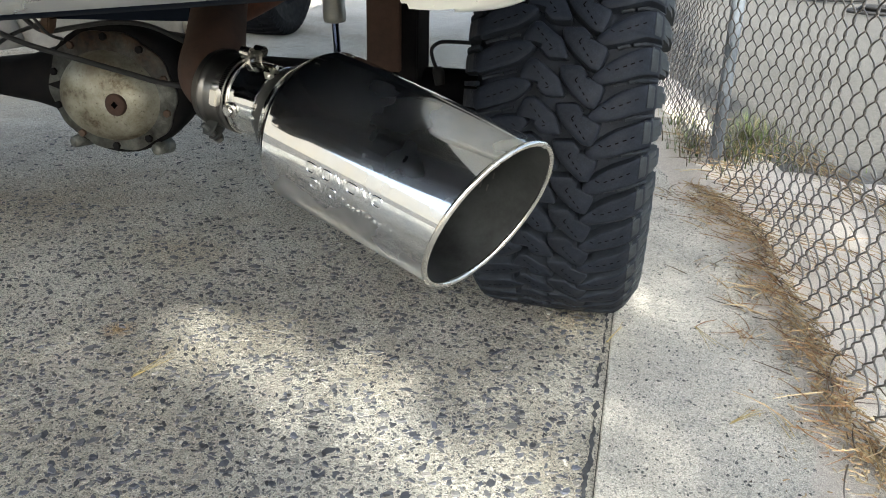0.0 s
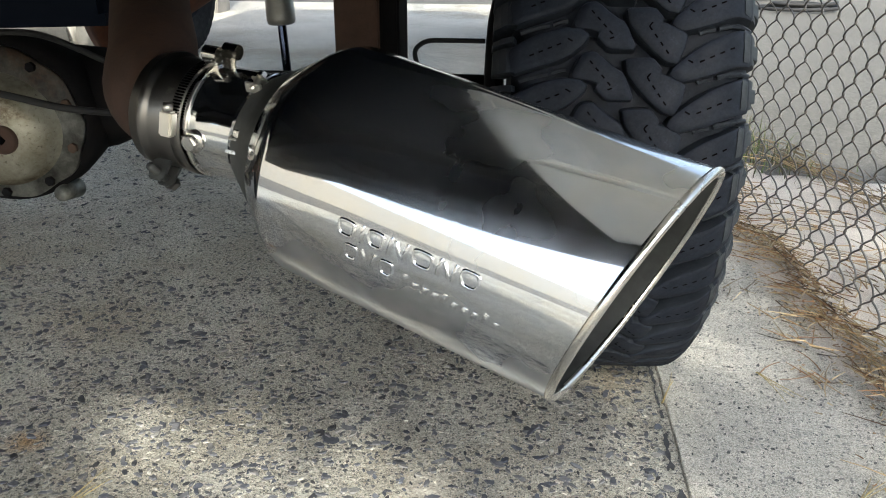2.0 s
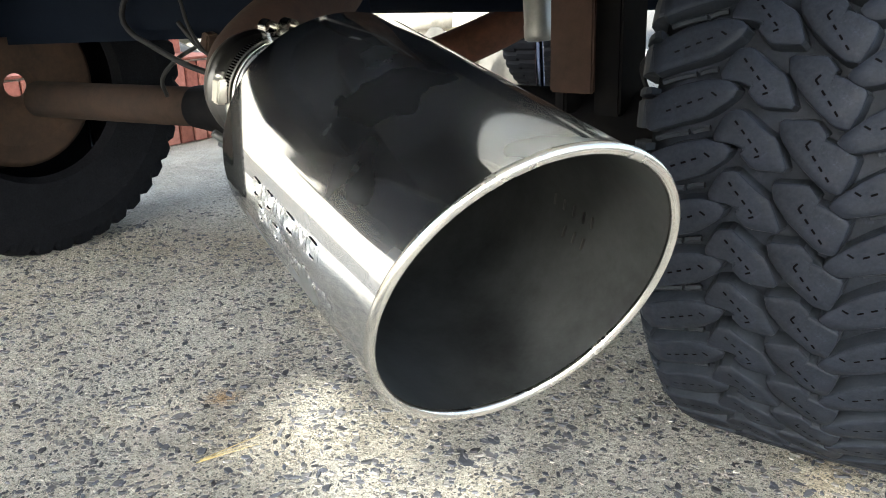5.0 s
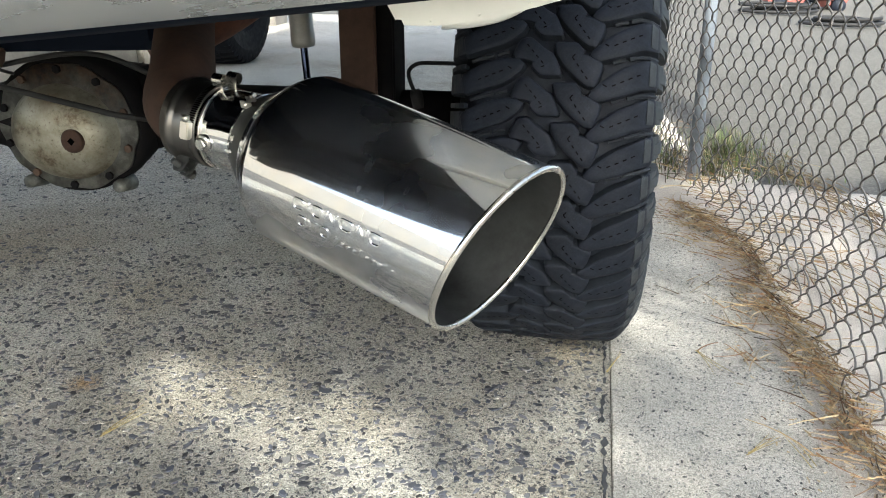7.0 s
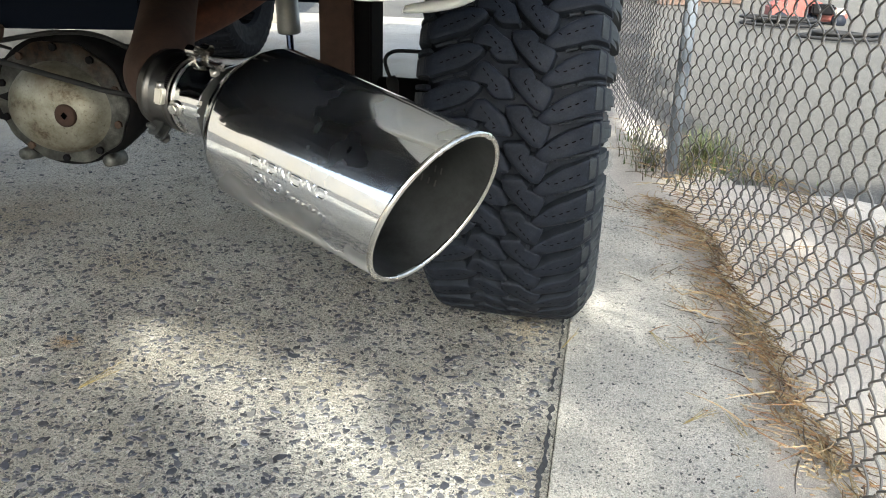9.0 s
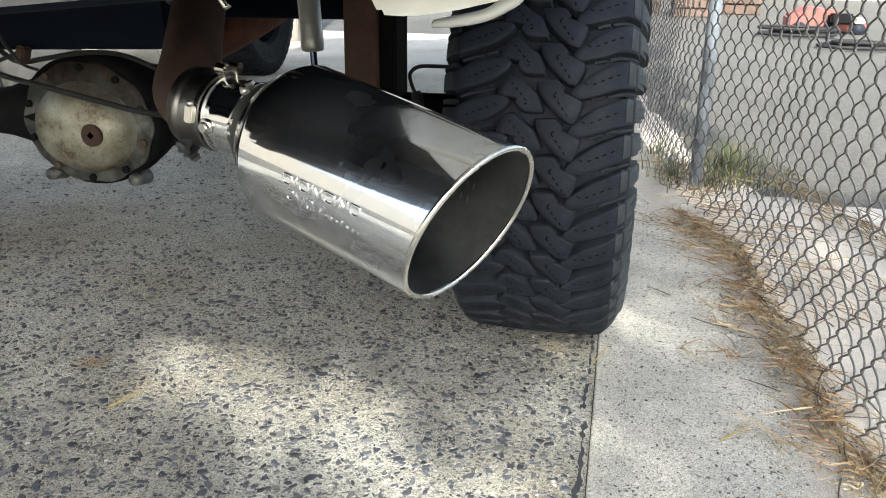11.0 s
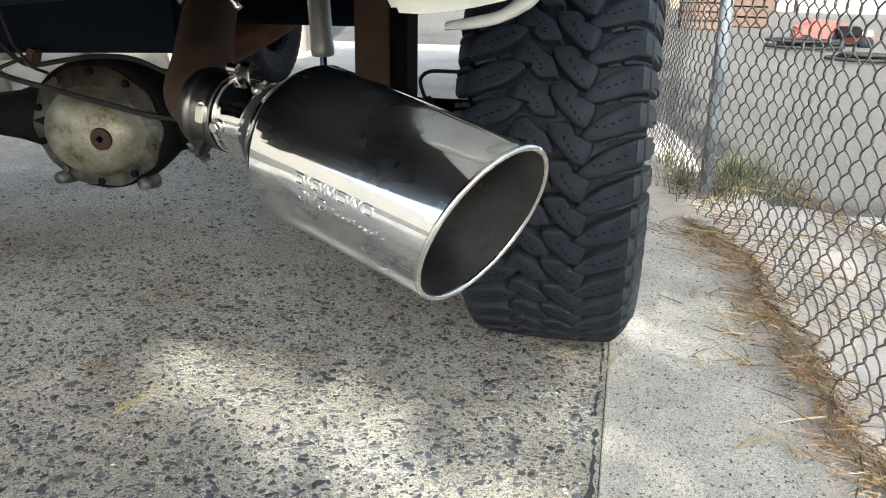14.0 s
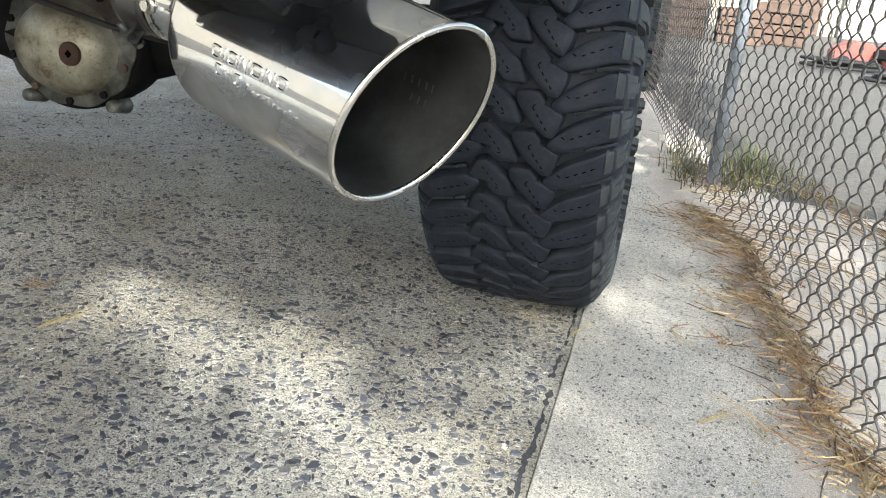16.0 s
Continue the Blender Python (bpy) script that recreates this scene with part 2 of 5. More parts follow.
M_AGG, M_CONC, M_SAND, M_ASPH = aggregate(), smooth_concrete(), sand(), asphalt()
M_RUBBER, M_SIPE = rubber(), Mat("sipe_black", (0.0012, 0.0012, 0.0014), 0.95, 0.0, 0.02).m
M_GROOVE = rubber("dusty_groove_rubber", (0.0072, 0.0094, 0.0148))
M_DUSTY = rubber("dusty_lug_rubber", (0.030, 0.034, 0.037))
M_EJECT = rubber("stone_ejector_rubber", (0.0135, 0.0160, 0.0205))
# M_FARTYRE: a darker rubber copy, the far tyres' shade put into its colour.
M_FARTYRE, M_WALL = rubber("shaded_far_rubber", (0.004, 0.004, 0.005), 0.04), rubber("block_flank_rubber", (0.012, 0.015, 0.0205))
M_RUST = rust("rusted_exhaust_pipe", (0.018, 0.012, 0.010), (0.062, 0.032, 0.022))
M_ORANGE = rust("orange_rust", (0.03, 0.013, 0.008), (0.12, 0.042, 0.02))
M_AXLE = rust("rusty_axle_tube", (0.022, 0.017, 0.014), (0.10, 0.058, 0.038), 12)
M_OLDTUBE = rust("grimy_axle_tube", (0.010, 0.008, 0.007), (0.05, 0.028, 0.019), 14)
# M_UNDER: the blue of the tip's dark reflection is put into its colour.
M_BLACK, M_UNDER = black_paint("black_chassis_paint", (0.006, 0.006, 0.007), (0.026, 0.021, 0.017)), black_paint("blue_black_underbody", (0.0028, 0.0048, 0.010), (0.006, 0.010, 0.018))
M_CHROME = chrome("polished_stainless", (0.71, 0.71, 0.71), haze_film=0.025, lo=0.05, hi=0.14, brushed=0.085)
M_NECK = chrome("polished_neck_stainless", (0.70, 0.70, 0.68), haze_film=0.01, lo=0.04, hi=0.10)
M_ROD = chrome("blued_piston_rod", (0.07, 0.09, 0.15), 0.15, 0.3)
M_BUMPER = chrome("bumper_chrome", (0.62, 0.63, 0.63), 0.18, 0.4, (0.3, 3, 3))
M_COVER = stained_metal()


def greasy_casting():
    m = Mat("greasy_grey_casting", rough=0.5, metal=0.4)
    base = m.ramp(m.noise(17, 7, 0.7), [(0.36, (0.02, 0.019, 0.017)), (0.48, (0.065, 0.066, 0.060)), (0.57, (0.115, 0.118, 0.108)), (0.70, (0.20, 0.20, 0.18))])
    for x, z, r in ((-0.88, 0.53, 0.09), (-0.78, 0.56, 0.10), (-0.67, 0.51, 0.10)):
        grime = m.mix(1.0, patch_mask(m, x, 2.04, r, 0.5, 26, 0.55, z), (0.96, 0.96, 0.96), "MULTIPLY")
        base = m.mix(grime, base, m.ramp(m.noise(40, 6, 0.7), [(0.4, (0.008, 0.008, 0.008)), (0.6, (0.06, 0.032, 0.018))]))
    m.color(base)
    return m.bump(m.noise(110, 5), 0.4, 0.001).m


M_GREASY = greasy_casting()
M_STEEL = chrome("zinc_plated_steel", (0.62, 0.6, 0.56), 0.2, 0.4)
M_DULL = chrome("heat_dulled_stainless", (0.13, 0.125, 0.12), 0.3, 0.5)
M_SOOT = plain("soot_coated_steel", (0.030, 0.032, 0.032), 0.45, 0.2, 0.7, 14)
M_WHITE = plain("white_body_paint", (0.72, 0.72, 0.68), 0.35, 0.0, 0.06, 8)
M_SHOCK = plain("grey_shock_paint", (0.26, 0.26, 0.25), 0.4, 0.3, 0.15, 40)
M_CREAM = plain("cream_shock_paint", (0.5, 0.44, 0.32), 0.5, 0.0, 0.15, 40)
M_CABLE = plain("black_cable", (0.006, 0.006, 0.007), 0.8)
M_GALV = plain("galvanised_post", (0.19, 0.215, 0.25), 0.5, 0.25, 0.2, 50)
M_WIRE = plain("weathered_fence_wire", (0.135, 0.126, 0.118), 0.5, 0.45, 0.45, 14)


# ---- mesh helpers ----
def part(name, bm, material, parent=None, label="", smooth=True, matrix=None):
    me = bpy.data.meshes.new(name)
    if smooth:
        for f in bm.faces:
            f.smooth = True
    bm.to_mesh(me)
    bm.free()
    for mat in (material if isinstance(material, (list, tuple)) else [material]):
        me.materials.append(mat)
    ob = new(name, me)
    if parent is not None:
        ob.parent = parent
    ob.matrix_world = Matrix() if matrix is None else matrix
    return tagged(ob, label=label)


def empty(name, **tags):
    ob = new(name)
    ob.empty_display_size = 0.1
    return tagged(ob, **tags)


def frame_of(direction, up=(0, 0, 1)):
    d = Vector(direction).normalized()
    u = Vector(up).cross(d)
    if u.length < 1e-4:
        u = Vector((1, 0, 0)).cross(d)
    u.normalize()
    return u, d.cross(u), d


def tube(points, radius, sides=16, caps=True, bm=None):
    """A round tube along points; radius one number or one for each point."""
    bm = bm or bmesh.new()
    pts = [Vector(p) for p in points]
    rad = radius if isinstance(radius, (list, tuple)) else [radius] * len(pts)
    rings, u = [], None
    for i, p in enumerate(pts):
        d = (pts[min(i + 1, len(pts) - 1)] - pts[max(i - 1, 0)]).normalized()
        if u is None:
            u = frame_of(d)[0]
        u = (u - d * u.dot(d)).normalized()
        v = d.cross(u)
        rings.append([bm.verts.new(p + rad[i] * (math.cos(a) * u + math.sin(a) * v)) for a in (2 * math.pi * k / sides for k in range(sides))])
    for a, b in zip(rings, rings[1:]):
        for k in range(sides):
            bm.faces.new((a[k], a[(k + 1) % sides], b[(k + 1) % sides], b[k]))
    if caps:
        bm.faces.new(rings[0][::-1])
        bm.faces.new(rings[-1])
    return bm


def smooth_path(points, steps=8):
    """Catmull-Rom through points."""
    p = [Vector(q) for q in points]
    p = [2 * p[0] - p[1]] + p + [2 * p[-1] - p[-2]]
    out = []
    for a, b, c, d in zip(p, p[1:], p[2:], p[3:]):
        for k in range(steps):
            t = k / steps
            out.append(0.5 * (2 * b + (c - a) * t + (2 * a - 5 * b + 4 * c - d) * t * t + (3 * b - a - 3 * c + d) * t ** 3))
    return out + [p[-2]]


def turned(profile, m=Matrix(), sides=48, bm=None):
    """Turns a profile of (radius, along) round the z axis of m."""
    bm = bm or bmesh.new()
    rings = []
    for r, s in profile:
        rings.append([bm.verts.new(m @ Vector((r * math.cos(a), r * math.sin(a), s))) for a in (2 * math.pi * k / sides for k in range(sides))])
    for a, b in zip(rings, rings[1:]):
        for k in range(sides):
            bm.faces.new((a[k], a[(k + 1) % sides], b[(k + 1) % sides], b[k]))
    return bm


def box(size, m=Matrix(), bevel=0.0, bm=None):
    own = bmesh.new()
    bmesh.ops.create_cube(own, size=1.0)
    bmesh.ops.scale(own, vec=size, verts=own.verts)
    if bevel:
        bmesh.ops.bevel(own, geom=own.edges[:], offset=bevel, segments=2, affect="EDGES")
    bmesh.ops.transform(own, matrix=m, verts=own.verts)
    if bm is None:
        return own
    me = bpy.data.meshes.new("tmp")
    own.to_mesh(me)
    own.free()
    bm.from_mesh(me)
    bpy.data.meshes.remove(me)
    return bm


def slab(outline, thick, m=Matrix(), bevel=0.0):
    """A plate with that outline (x, y), from z = 0 up to thick."""
    bm = bmesh.new()
    f = bm.faces.new([bm.verts.new((x, y, 0)) for x, y in outline])
    if f.normal.z < 0:
        f.normal_flip()
    ext = bmesh.ops.extrude_face_region(bm, geom=[f])
    bmesh.ops.translate(bm, vec=(0, 0, thick), verts=[v for v in ext["geom"] if isinstance(v, bmesh.types.BMVert)])
    bmesh.ops.recalc_face_normals(bm, faces=bm.faces)
    if bevel:
        bmesh.ops.bevel(bm, geom=bm.edges[:], offset=bevel, segments=2, affect="EDGES")
    bmesh.ops.transform(bm, matrix=m, verts=bm.verts)
    return bm


def axes(origin, direction, up=(0, 0, 1)):
    """A matrix with its z axis along direction."""
    u, v, d = frame_of(direction, up)
    return Matrix.Translation(origin) @ Matrix((u, v, d)).transposed().to_4x4()


# ---- the ground ----
JOINT = 0.384


def ground():
    bm = bmesh.new()
    bmesh.ops.create_grid(bm, x_segments=2, y_segments=2, size=400)
    tagged(part("ground", bm, M_ASPH, matrix=pose(0, 0, -0.03)), "pale worn asphalt ground reaching into the distance", "ground", kind="structure")
    bm = box((3.1 + JOINT, 12.0, 0.2), pose((JOINT - 3.1) / 2 - 0.002, 2.5, -0.1), 0.002)
    tagged(part("pavement_driveway", bm, M_AGG, smooth=False), "weathered exposed-aggregate concrete driveway slab", "driveway", kind="structure")
    edge = [(JOINT - 0.0004, -3.5), (0.96, -3.5), (0.96, 2.1), (0.80, 2.8), (0.68, 3.5), (0.52, 4.8), (JOINT + 0.01, 6.4), (JOINT - 0.0004, 6.4)]
    bm = slab(edge, 0.2, pose(0, 0, -0.2005), 0.002)
    tagged(part("pavement_strip", bm, M_CONC, smooth=False), "sandy smooth concrete strip beside the driveway", "pavement", kind="structure")


ground()


# ---- the truck ----
truck = empty("pickup_truck", label="lifted white pickup truck with a large polished exhaust tip", category="pickup truck")
WHEEL = Vector((0.265, 2.13, 0.44))
TYRE_R, PITCHES, PHASE = 0.455, 46, 0.069
BLOCKS = {
    "left_shoulder": [(-0.155, -0.037), (-0.136, -0.026), (-0.116, -0.017), (-0.086, -0.009), (-0.066, -0.010), (-0.057, -0.017), (-0.062, -0.028), (-0.083, -0.044), (-0.113, -0.055), (-0.148, -0.067)],
    "left_centre": [(-0.074, -0.002), (-0.063, 0.021), (-0.048, 0.024), (-0.029, 0.007), (-0.013, -0.002), (0.001, -0.034), (-0.033, -0.033), (-0.046, -0.019), (-0.040, -0.014), (-0.053, -0.010), (-0.072, -0.009)],
    "right_centre": [(-0.011, 0.016), (0.023, 0.017), (0.034, 0.003), (0.031, -0.001), (0.043, -0.005), (0.062, -0.014), (0.058, -0.033), (0.051, -0.050), (0.036, -0.047), (0.007, -0.020), (-0.007, -0.002)],
    "right_shoulder": [(0.044, -0.001), (0.048, 0.007), (0.068, 0.024), (0.093, 0.041), (0.122, 0.054), (0.146, 0.062), (0.148, 0.015), (0.120, 0.010), (0.087, -0.002), (0.061, -0.010), (0.051, -0.008)],
}


def crown(x):
    """How far the tread falls away from its middle."""
    return 0.30 * x * x + (20.0 * max(0.0, x - 0.108) ** 2 if x > 0 else 9.0 * max(0.0, -x - 0.13) ** 2)


def on_tread(x, v, h):
    """A point of the tyre: x across, v round it, h above the carcass; the axle is x."""
    r = TYRE_R - 0.016 - crown(x) + h
    a = v / TYRE_R
    return Vector((x, -r * math.cos(a), r * math.sin(a)))


def block_mesh(outline, sipe):
    bm = bmesh.new()
    cx, cv = (sum(p[i] for p in outline) / len(outline) for i in (0, 1))
    fine = []
    for (x0, v0), (x1, v1) in zip(outline, outline[1:] + outline[:1]):
        fine += [(x0 + (x1 - x0) * f, v0 + (v1 - v0) * f) for f in (0.14, 0.5, 0.86)]

    def ring(grow, h):
        out = []
        for x, v in fine:
            l = math.hypot(x - cx, v - cv)
            k = 1 + grow / l
            out.append(bm.verts.new(on_tread(cx + (x - cx) * k, cv + (v - cv) * k, h)))
        return out

    rings = [ring(0.0042, -0.006), ring(0.0018, 0.0142), ring(0.0004, 0.016)]
    for a, b in zip(rings, rings[1:]):
        for k in range(len(fine)):
            bm.faces.new((a[k], a[(k + 1) % len(fine)], b[(k + 1) % len(fine)], b[k])).material_index = 2 if a is rings[0] else 0
    tops = [rings[-1]]
    for k in (0.66, 0.33):
        tops.append([bm.verts.new(on_tread(cx + (x - cx) * k, cv + (v - cv) * k, 0.016)) for x, v in fine])
    for a, b in zip(tops, tops[1:]):
        for k in range(len(fine)):
            bm.faces.new((a[k], a[(k + 1) % len(fine)], b[(k + 1) % len(fine)], b[k])).smooth = True
    mid = bm.verts.new(on_tread(cx, cv, 0.016))
    for k in range(len(fine)):
        bm.faces.new((tops[-1][k], tops[-1][(k + 1) % len(fine)], mid)).smooth = True
    for x, v, dx, dv in sipe:
        l = math.hypot(dx, dv)
        nx, nv = -dv / l * 0.0010, dx / l * 0.0010
        f = bm.faces.new([bm.verts.new(on_tread(x + a * dx + b * nx, v + a * dv + b * nv, 0.0166)) for a, b in ((0, -1), (1, -1), (1, 1), (0, 1))])
        f.material_index = 1
    bmesh.ops.recalc_face_normals(bm, faces=bm.faces)
    me = bpy.data.meshes.new("tread_block")
    bm.to_mesh(me)
    bm.free()
    me.materials.append(M_RUBBER)
    me.materials.append(M_SIPE)
    me.materials.append(M_WALL)
    return me


def dashes(x, v, dx, dv, n=3, gap=0.52):
    return [(x + dx * i, v + dv * i, dx * (1 - gap), dv * (1 - gap)) for i in range(n)]


SIPES = {
    "left_shoulder": dashes(-0.128, -0.044, 0.011, 0.0045, 4) + [(-0.082, -0.022, 0.006, -0.0035)],
    "left_centre": dashes(-0.054, 0.013, 0.0075, -0.0085, 4) + [(-0.026, -0.020, -0.005, -0.0020)],
    "right_centre": dashes(0.016, -0.006, 0.007, -0.0095, 4) + [(0.016, -0.006, 0.004, 0.0050)],
    "right_shoulder": dashes(0.078, 0.014, 0.012, 0.0055, 4) + [(0.070, 0.013, -0.006, 0.0030)],
}


def tread_mesh(name, bm, mat):
    bmesh.ops.recalc_face_normals(bm, faces=bm.faces)
    me = bpy.data.meshes.new(name)
    bm.to_mesh(me)
    bm.free()
    me.materials.append(mat)
    return me


def lug_mesh(side, v0, v1, deep, out=0.0):
    """A lug that folds over the shoulder down the sidewall; out: how far it stands out."""
    bm = bmesh.new()
    ring = []
    if side > 0:
        prof = [(0.134, crown(0.134) - 0.0004), (0.143, crown(0.143)), (0.151, 0.046), (0.157 + out, 0.062), (0.160 + out, 0.080), (0.160 + out, 0.084 + deep), (0.148, 0.088 + deep), (0.138, 0.06), (0.130, 0.03)]
    else:
        prof = [(0.149, 0.011), (0.157, 0.0155), (0.166, 0.027), (0.1755, 0.045), (0.1785, 0.043 + deep), (0.160, 0.045 + deep), (0.150, 0.057), (0.145, 0.03)]
    for x, drop in prof:
        row = []
        for v in (v0, v0 + 0.12 * (v1 - v0), v0 + 0.88 * (v1 - v0), v1):
            a, r = v / TYRE_R, TYRE_R - drop - (0.0012 if v in (v0, v1) else 0.0)
            row.append(bm.verts.new((side * x, -r * math.cos(a), r * math.sin(a))))
        ring.append(row)
    for a, b in zip(ring, ring[1:] + ring[:1]):
        for k in range(3):
            bm.faces.new((a[k], a[k + 1], b[k + 1], b[k]))
    bm.faces.new([q[0] for q in ring])
    bm.faces.new([q[3] for q in ring][::-1])
    return tread_mesh("shoulder_lug", bm, M_DUSTY if side > 0 else M_WALL)


def tyre(centre, parent, label):
    """A mud-terrain tyre with its axle along x."""
    m = Matrix.Translation(centre)
    left = [(0.235, -0.125), (0.25, -0.150), (0.30, -0.160), (0.36, -0.158), (0.405, -0.150), (0.425, -0.145)]
    right = [(0.380, 0.148), (0.34, 0.150), (0.30, 0.150), (0.25, 0.142), (0.235, 0.125)]
    tread = [(TYRE_R - 0.016 - crown(x) - 0.004, x) for x in (-0.15, -0.12, -0.08, -0.04, 0, 0.04, 0.08, 0.11, 0.125, 0.137, 0.146)]
    prof = left + tread + right
    body = part("tyre", turned(prof, Matrix.Rotation(math.pi / 2, 4, "Y"), 120), M_GROOVE, parent, label, matrix=m)
    kinds = [("tread_block", block_mesh(BLOCKS[k], SIPES[k])) for k in BLOCKS]
    kinds += [("shoulder_lug", lug_mesh(1, 0.019, 0.0600, 0.02)), ("shoulder_lug", lug_mesh(1, 0.028, 0.048, 0.035, 0.004)), ("shoulder_lug", lug_mesh(-1, -0.064, -0.032, 0.05)), ("shoulder_lug", lug_mesh(-1, -0.026, -0.018, 0.03))]
    for x0, v0, x1, v1, bow in ((0.078, -0.010, 0.097, -0.004, 0.001), (0.102, -0.003, 0.146, 0.004, 0.002), (-0.082, 0.004, -0.100, -0.001, 0.001), (-0.104, -0.002, -0.140, -0.012, 0.001)):
        line = [on_tread(x0 + (x1 - x0) * f, v0 + (v1 - v0) * f + bow * math.sin(math.pi * f), 0.0040) for f in (0, 0.33, 0.67, 1)]
        kinds.append(("stone_ejector", tread_mesh("stone_ejector", tube(line, 0.0034, 6), M_EJECT)))
    for i in range(PITCHES):
        spin = Matrix.Rotation(-PHASE / TYRE_R - 2 * math.pi * i / PITCHES, 4, "X")
        for name, me in kinds:
            ob = new(name, me)
            ob.parent = body
            ob.matrix_world = m @ spin
    return body


tyre(WHEEL, truck, "worn black mud-terrain tyre with dusty shoulder lugs")


def plain_tyre(centre, parent, label):
    """A tyre seen from far off: its tread is cut into the one mesh."""
    bm = bmesh.new()
    n = 176
    prof = [(0.235, -0.125), (0.25, -0.150), (0.30, -0.168), (0.36, -0.172), (0.405, -0.168), (0.435, -0.160), (0.443, -0.13), (0.445, -0.07), (0.446, -0.06), (0.447, 0.0), (0.446, 0.06), (0.445, 0.07), (0.443, 0.13), (0.435, 0.160), (0.405, 0.168), (0.36, 0.172), (0.25, 0.150), (0.235, 0.125)]
    rings = []
    for r, x in prof:
        ring = []
        for k in range(n):
            shift = 0 if x < -0.06 else 2 if x > 0.06 else 1
            cut = 0.014 if r > 0.42 and (k + shift) % 4 == 0 else 0.006 if 0.4 < r < 0.41 and k % 4 == 0 else 0.0
            a = 2 * math.pi * k / n
            ring.append(bm.verts.new((x, (r - cut) * math.cos(a), (r - cut) * math.sin(a))))
        rings.append(ring)
    for a, b in zip(rings, rings[1:]):
        for k in range(n):
            bm.faces.new((a[k], a[(k + 1) % n], b[(k + 1) % n], b[k]))
    bmesh.ops.recalc_face_normals(bm, faces=bm.faces)
    return part("tyre", bm, M_FARTYRE, parent, label, smooth=False, matrix=Matrix.Translation(centre))


def wheel_rim(centre, parent):
    turn = Matrix.Rotation(math.pi / 2, 4, "Y")
    prof = [(0.245, -0.14), (0.225, -0.13), (0.215, -0.05), (0.215, 0.06), (0.20, 0.07), (0.12, 0.05), (0.03, 0.05)]
    part("wheel_rim", turned(prof, turn, 48), M_AXLE, parent, "rust-stained steel wheel", matrix=Matrix.Translation(centre))
    part("brake_drum", turned([(0.19, -0.05), (0.19, 0.05), (0.16, 0.06), (0.05, 0.06)], turn, 40), M_AXLE, parent, matrix=Matrix.Translation(centre))


plain_tyre((-1.80, 2.0, 0.435), truck, "black tyre on the far rear wheel")
wheel_rim((-1.80, 2.0, 0.435), truck)
wheel_rim(WHEEL, truck)
plain_tyre((-1.98, 5.48, 0.44), truck, "black front tyre in the distance")
plain_tyre((0.25, 5.85, 0.44), truck, "black front tyre in the distance")


# exhaust
TIP, AX, TIP_R = Vector((0.2256, 1.2415, 0.4813)), Vector((-0.878, 0.4401, 0.1881)).normalized(), 0.1055
CUT = Vector((0.8048, -0.4046, -0.4343)).normalized()
TU, TV, _ = frame_of(AX)


def tip_point(a, r, s):
    return TIP + r * (math.cos(a) * TU + math.sin(a) * TV) + s * AX


def cut_at(a, r):
    n = math.cos(a) * TU.dot(CUT) + math.sin(a) * TV.dot(CUT)
    return -r * n / AX.dot(CUT)


def exhaust_tip():
    bm = bmesh.new()
    n = 128
    angles = [2 * math.pi * k / n for k in range(n)]
    rows = []
    for f in (0.0, 0.02, 0.25, 0.5, 0.75, 1.0):
        rows.append([bm.verts.new(tip_point(a, TIP_R + 0.003 * f, cut_at(a, TIP_R) * (1 - f) + 0.288 * f)) for a in angles])
    for r, s in ((0.1072, 0.292), (0.1032, 0.300), (0.094, 0.314), (0.0795, 0.334), (0.067, 0.352), (0.0595, 0.366), (0.0560, 0.377)):
        rows.append([bm.verts.new(tip_point(a, r, s)) for a in angles])
    for a, b in zip(rows, rows[1:]):
        for k in range(n):
            bm.faces.new((a[k], a[(k + 1) % n], b[(k + 1) % n], b[k]))
    bmesh.ops.recalc_face_normals(bm, faces=bm.faces)
    tip = part("exhaust_tip", bm, M_CHROME, truck, "large angle-cut polished stainless exhaust tip")
    inner = bmesh.new()
    rows = [[inner.verts.new(tip_point(a, TIP_R - 0.005, cut_at(a, TIP_R - 0.005) * (1 - f) + 0.30 * f)) for a in angles] for f in (0.0, 0.3, 0.6, 1.0)]
    rows.append([inner.verts.new(tip_point(a, 0.05, 0.385)) for a in angles])
    rows.append([inner.verts.new(tip_point(a, 0.047, 0.455)) for a in angles])
    for a, b in zip(rows, rows[1:]):
        for k in range(n):
            inner.faces.new((a[k], b[k], b[(k + 1) % n], a[(k + 1) % n]))
    inner.faces.new(rows[-1])
    part("inner_wall", inner, M_SOOT, tip, "soot-blackened inside of the tip")
    lip = [tip_point(a, TIP_R - 0.0015, cut_at(a, TIP_R - 0.0015)) for a in angles]
    roll = bmesh.new()
    rings = []
    for k, p in enumerate(lip):
        d = (lip[(k + 1) % n] - lip[k - 1]).normalized()
        u = (p - TIP).normalized()
        u = (u - d * u.dot(d)).normalized()
        v = d.cross(u)
        rings.append([roll.verts.new(p + 0.0037 * (math.cos(b) * u + math.sin(b) * v)) for b in (2 * math.pi * j / 12 for j in range(12))])
    for k in range(n):
        a, b = rings[k], rings[(k + 1) % n]
        for j in range(12):
            roll.faces.new((a[j], a[(j + 1) % 12], b[(j + 1) % 12], b[j]))
    bmesh.ops.recalc_face_normals(roll, faces=roll.faces)
    part("rolled_rim", roll, M_STEEL, tip, "dull rolled rim")
    return tip


tip = exhaust_tip()
STUB = TIP + AX * 0.388                        # where the neck ends and the pipe begins
BELL = Vector((-0.240, 1.448, 0.568))
SD = (BELL - STUB).normalized()
STUB_M = axes(STUB, SD)


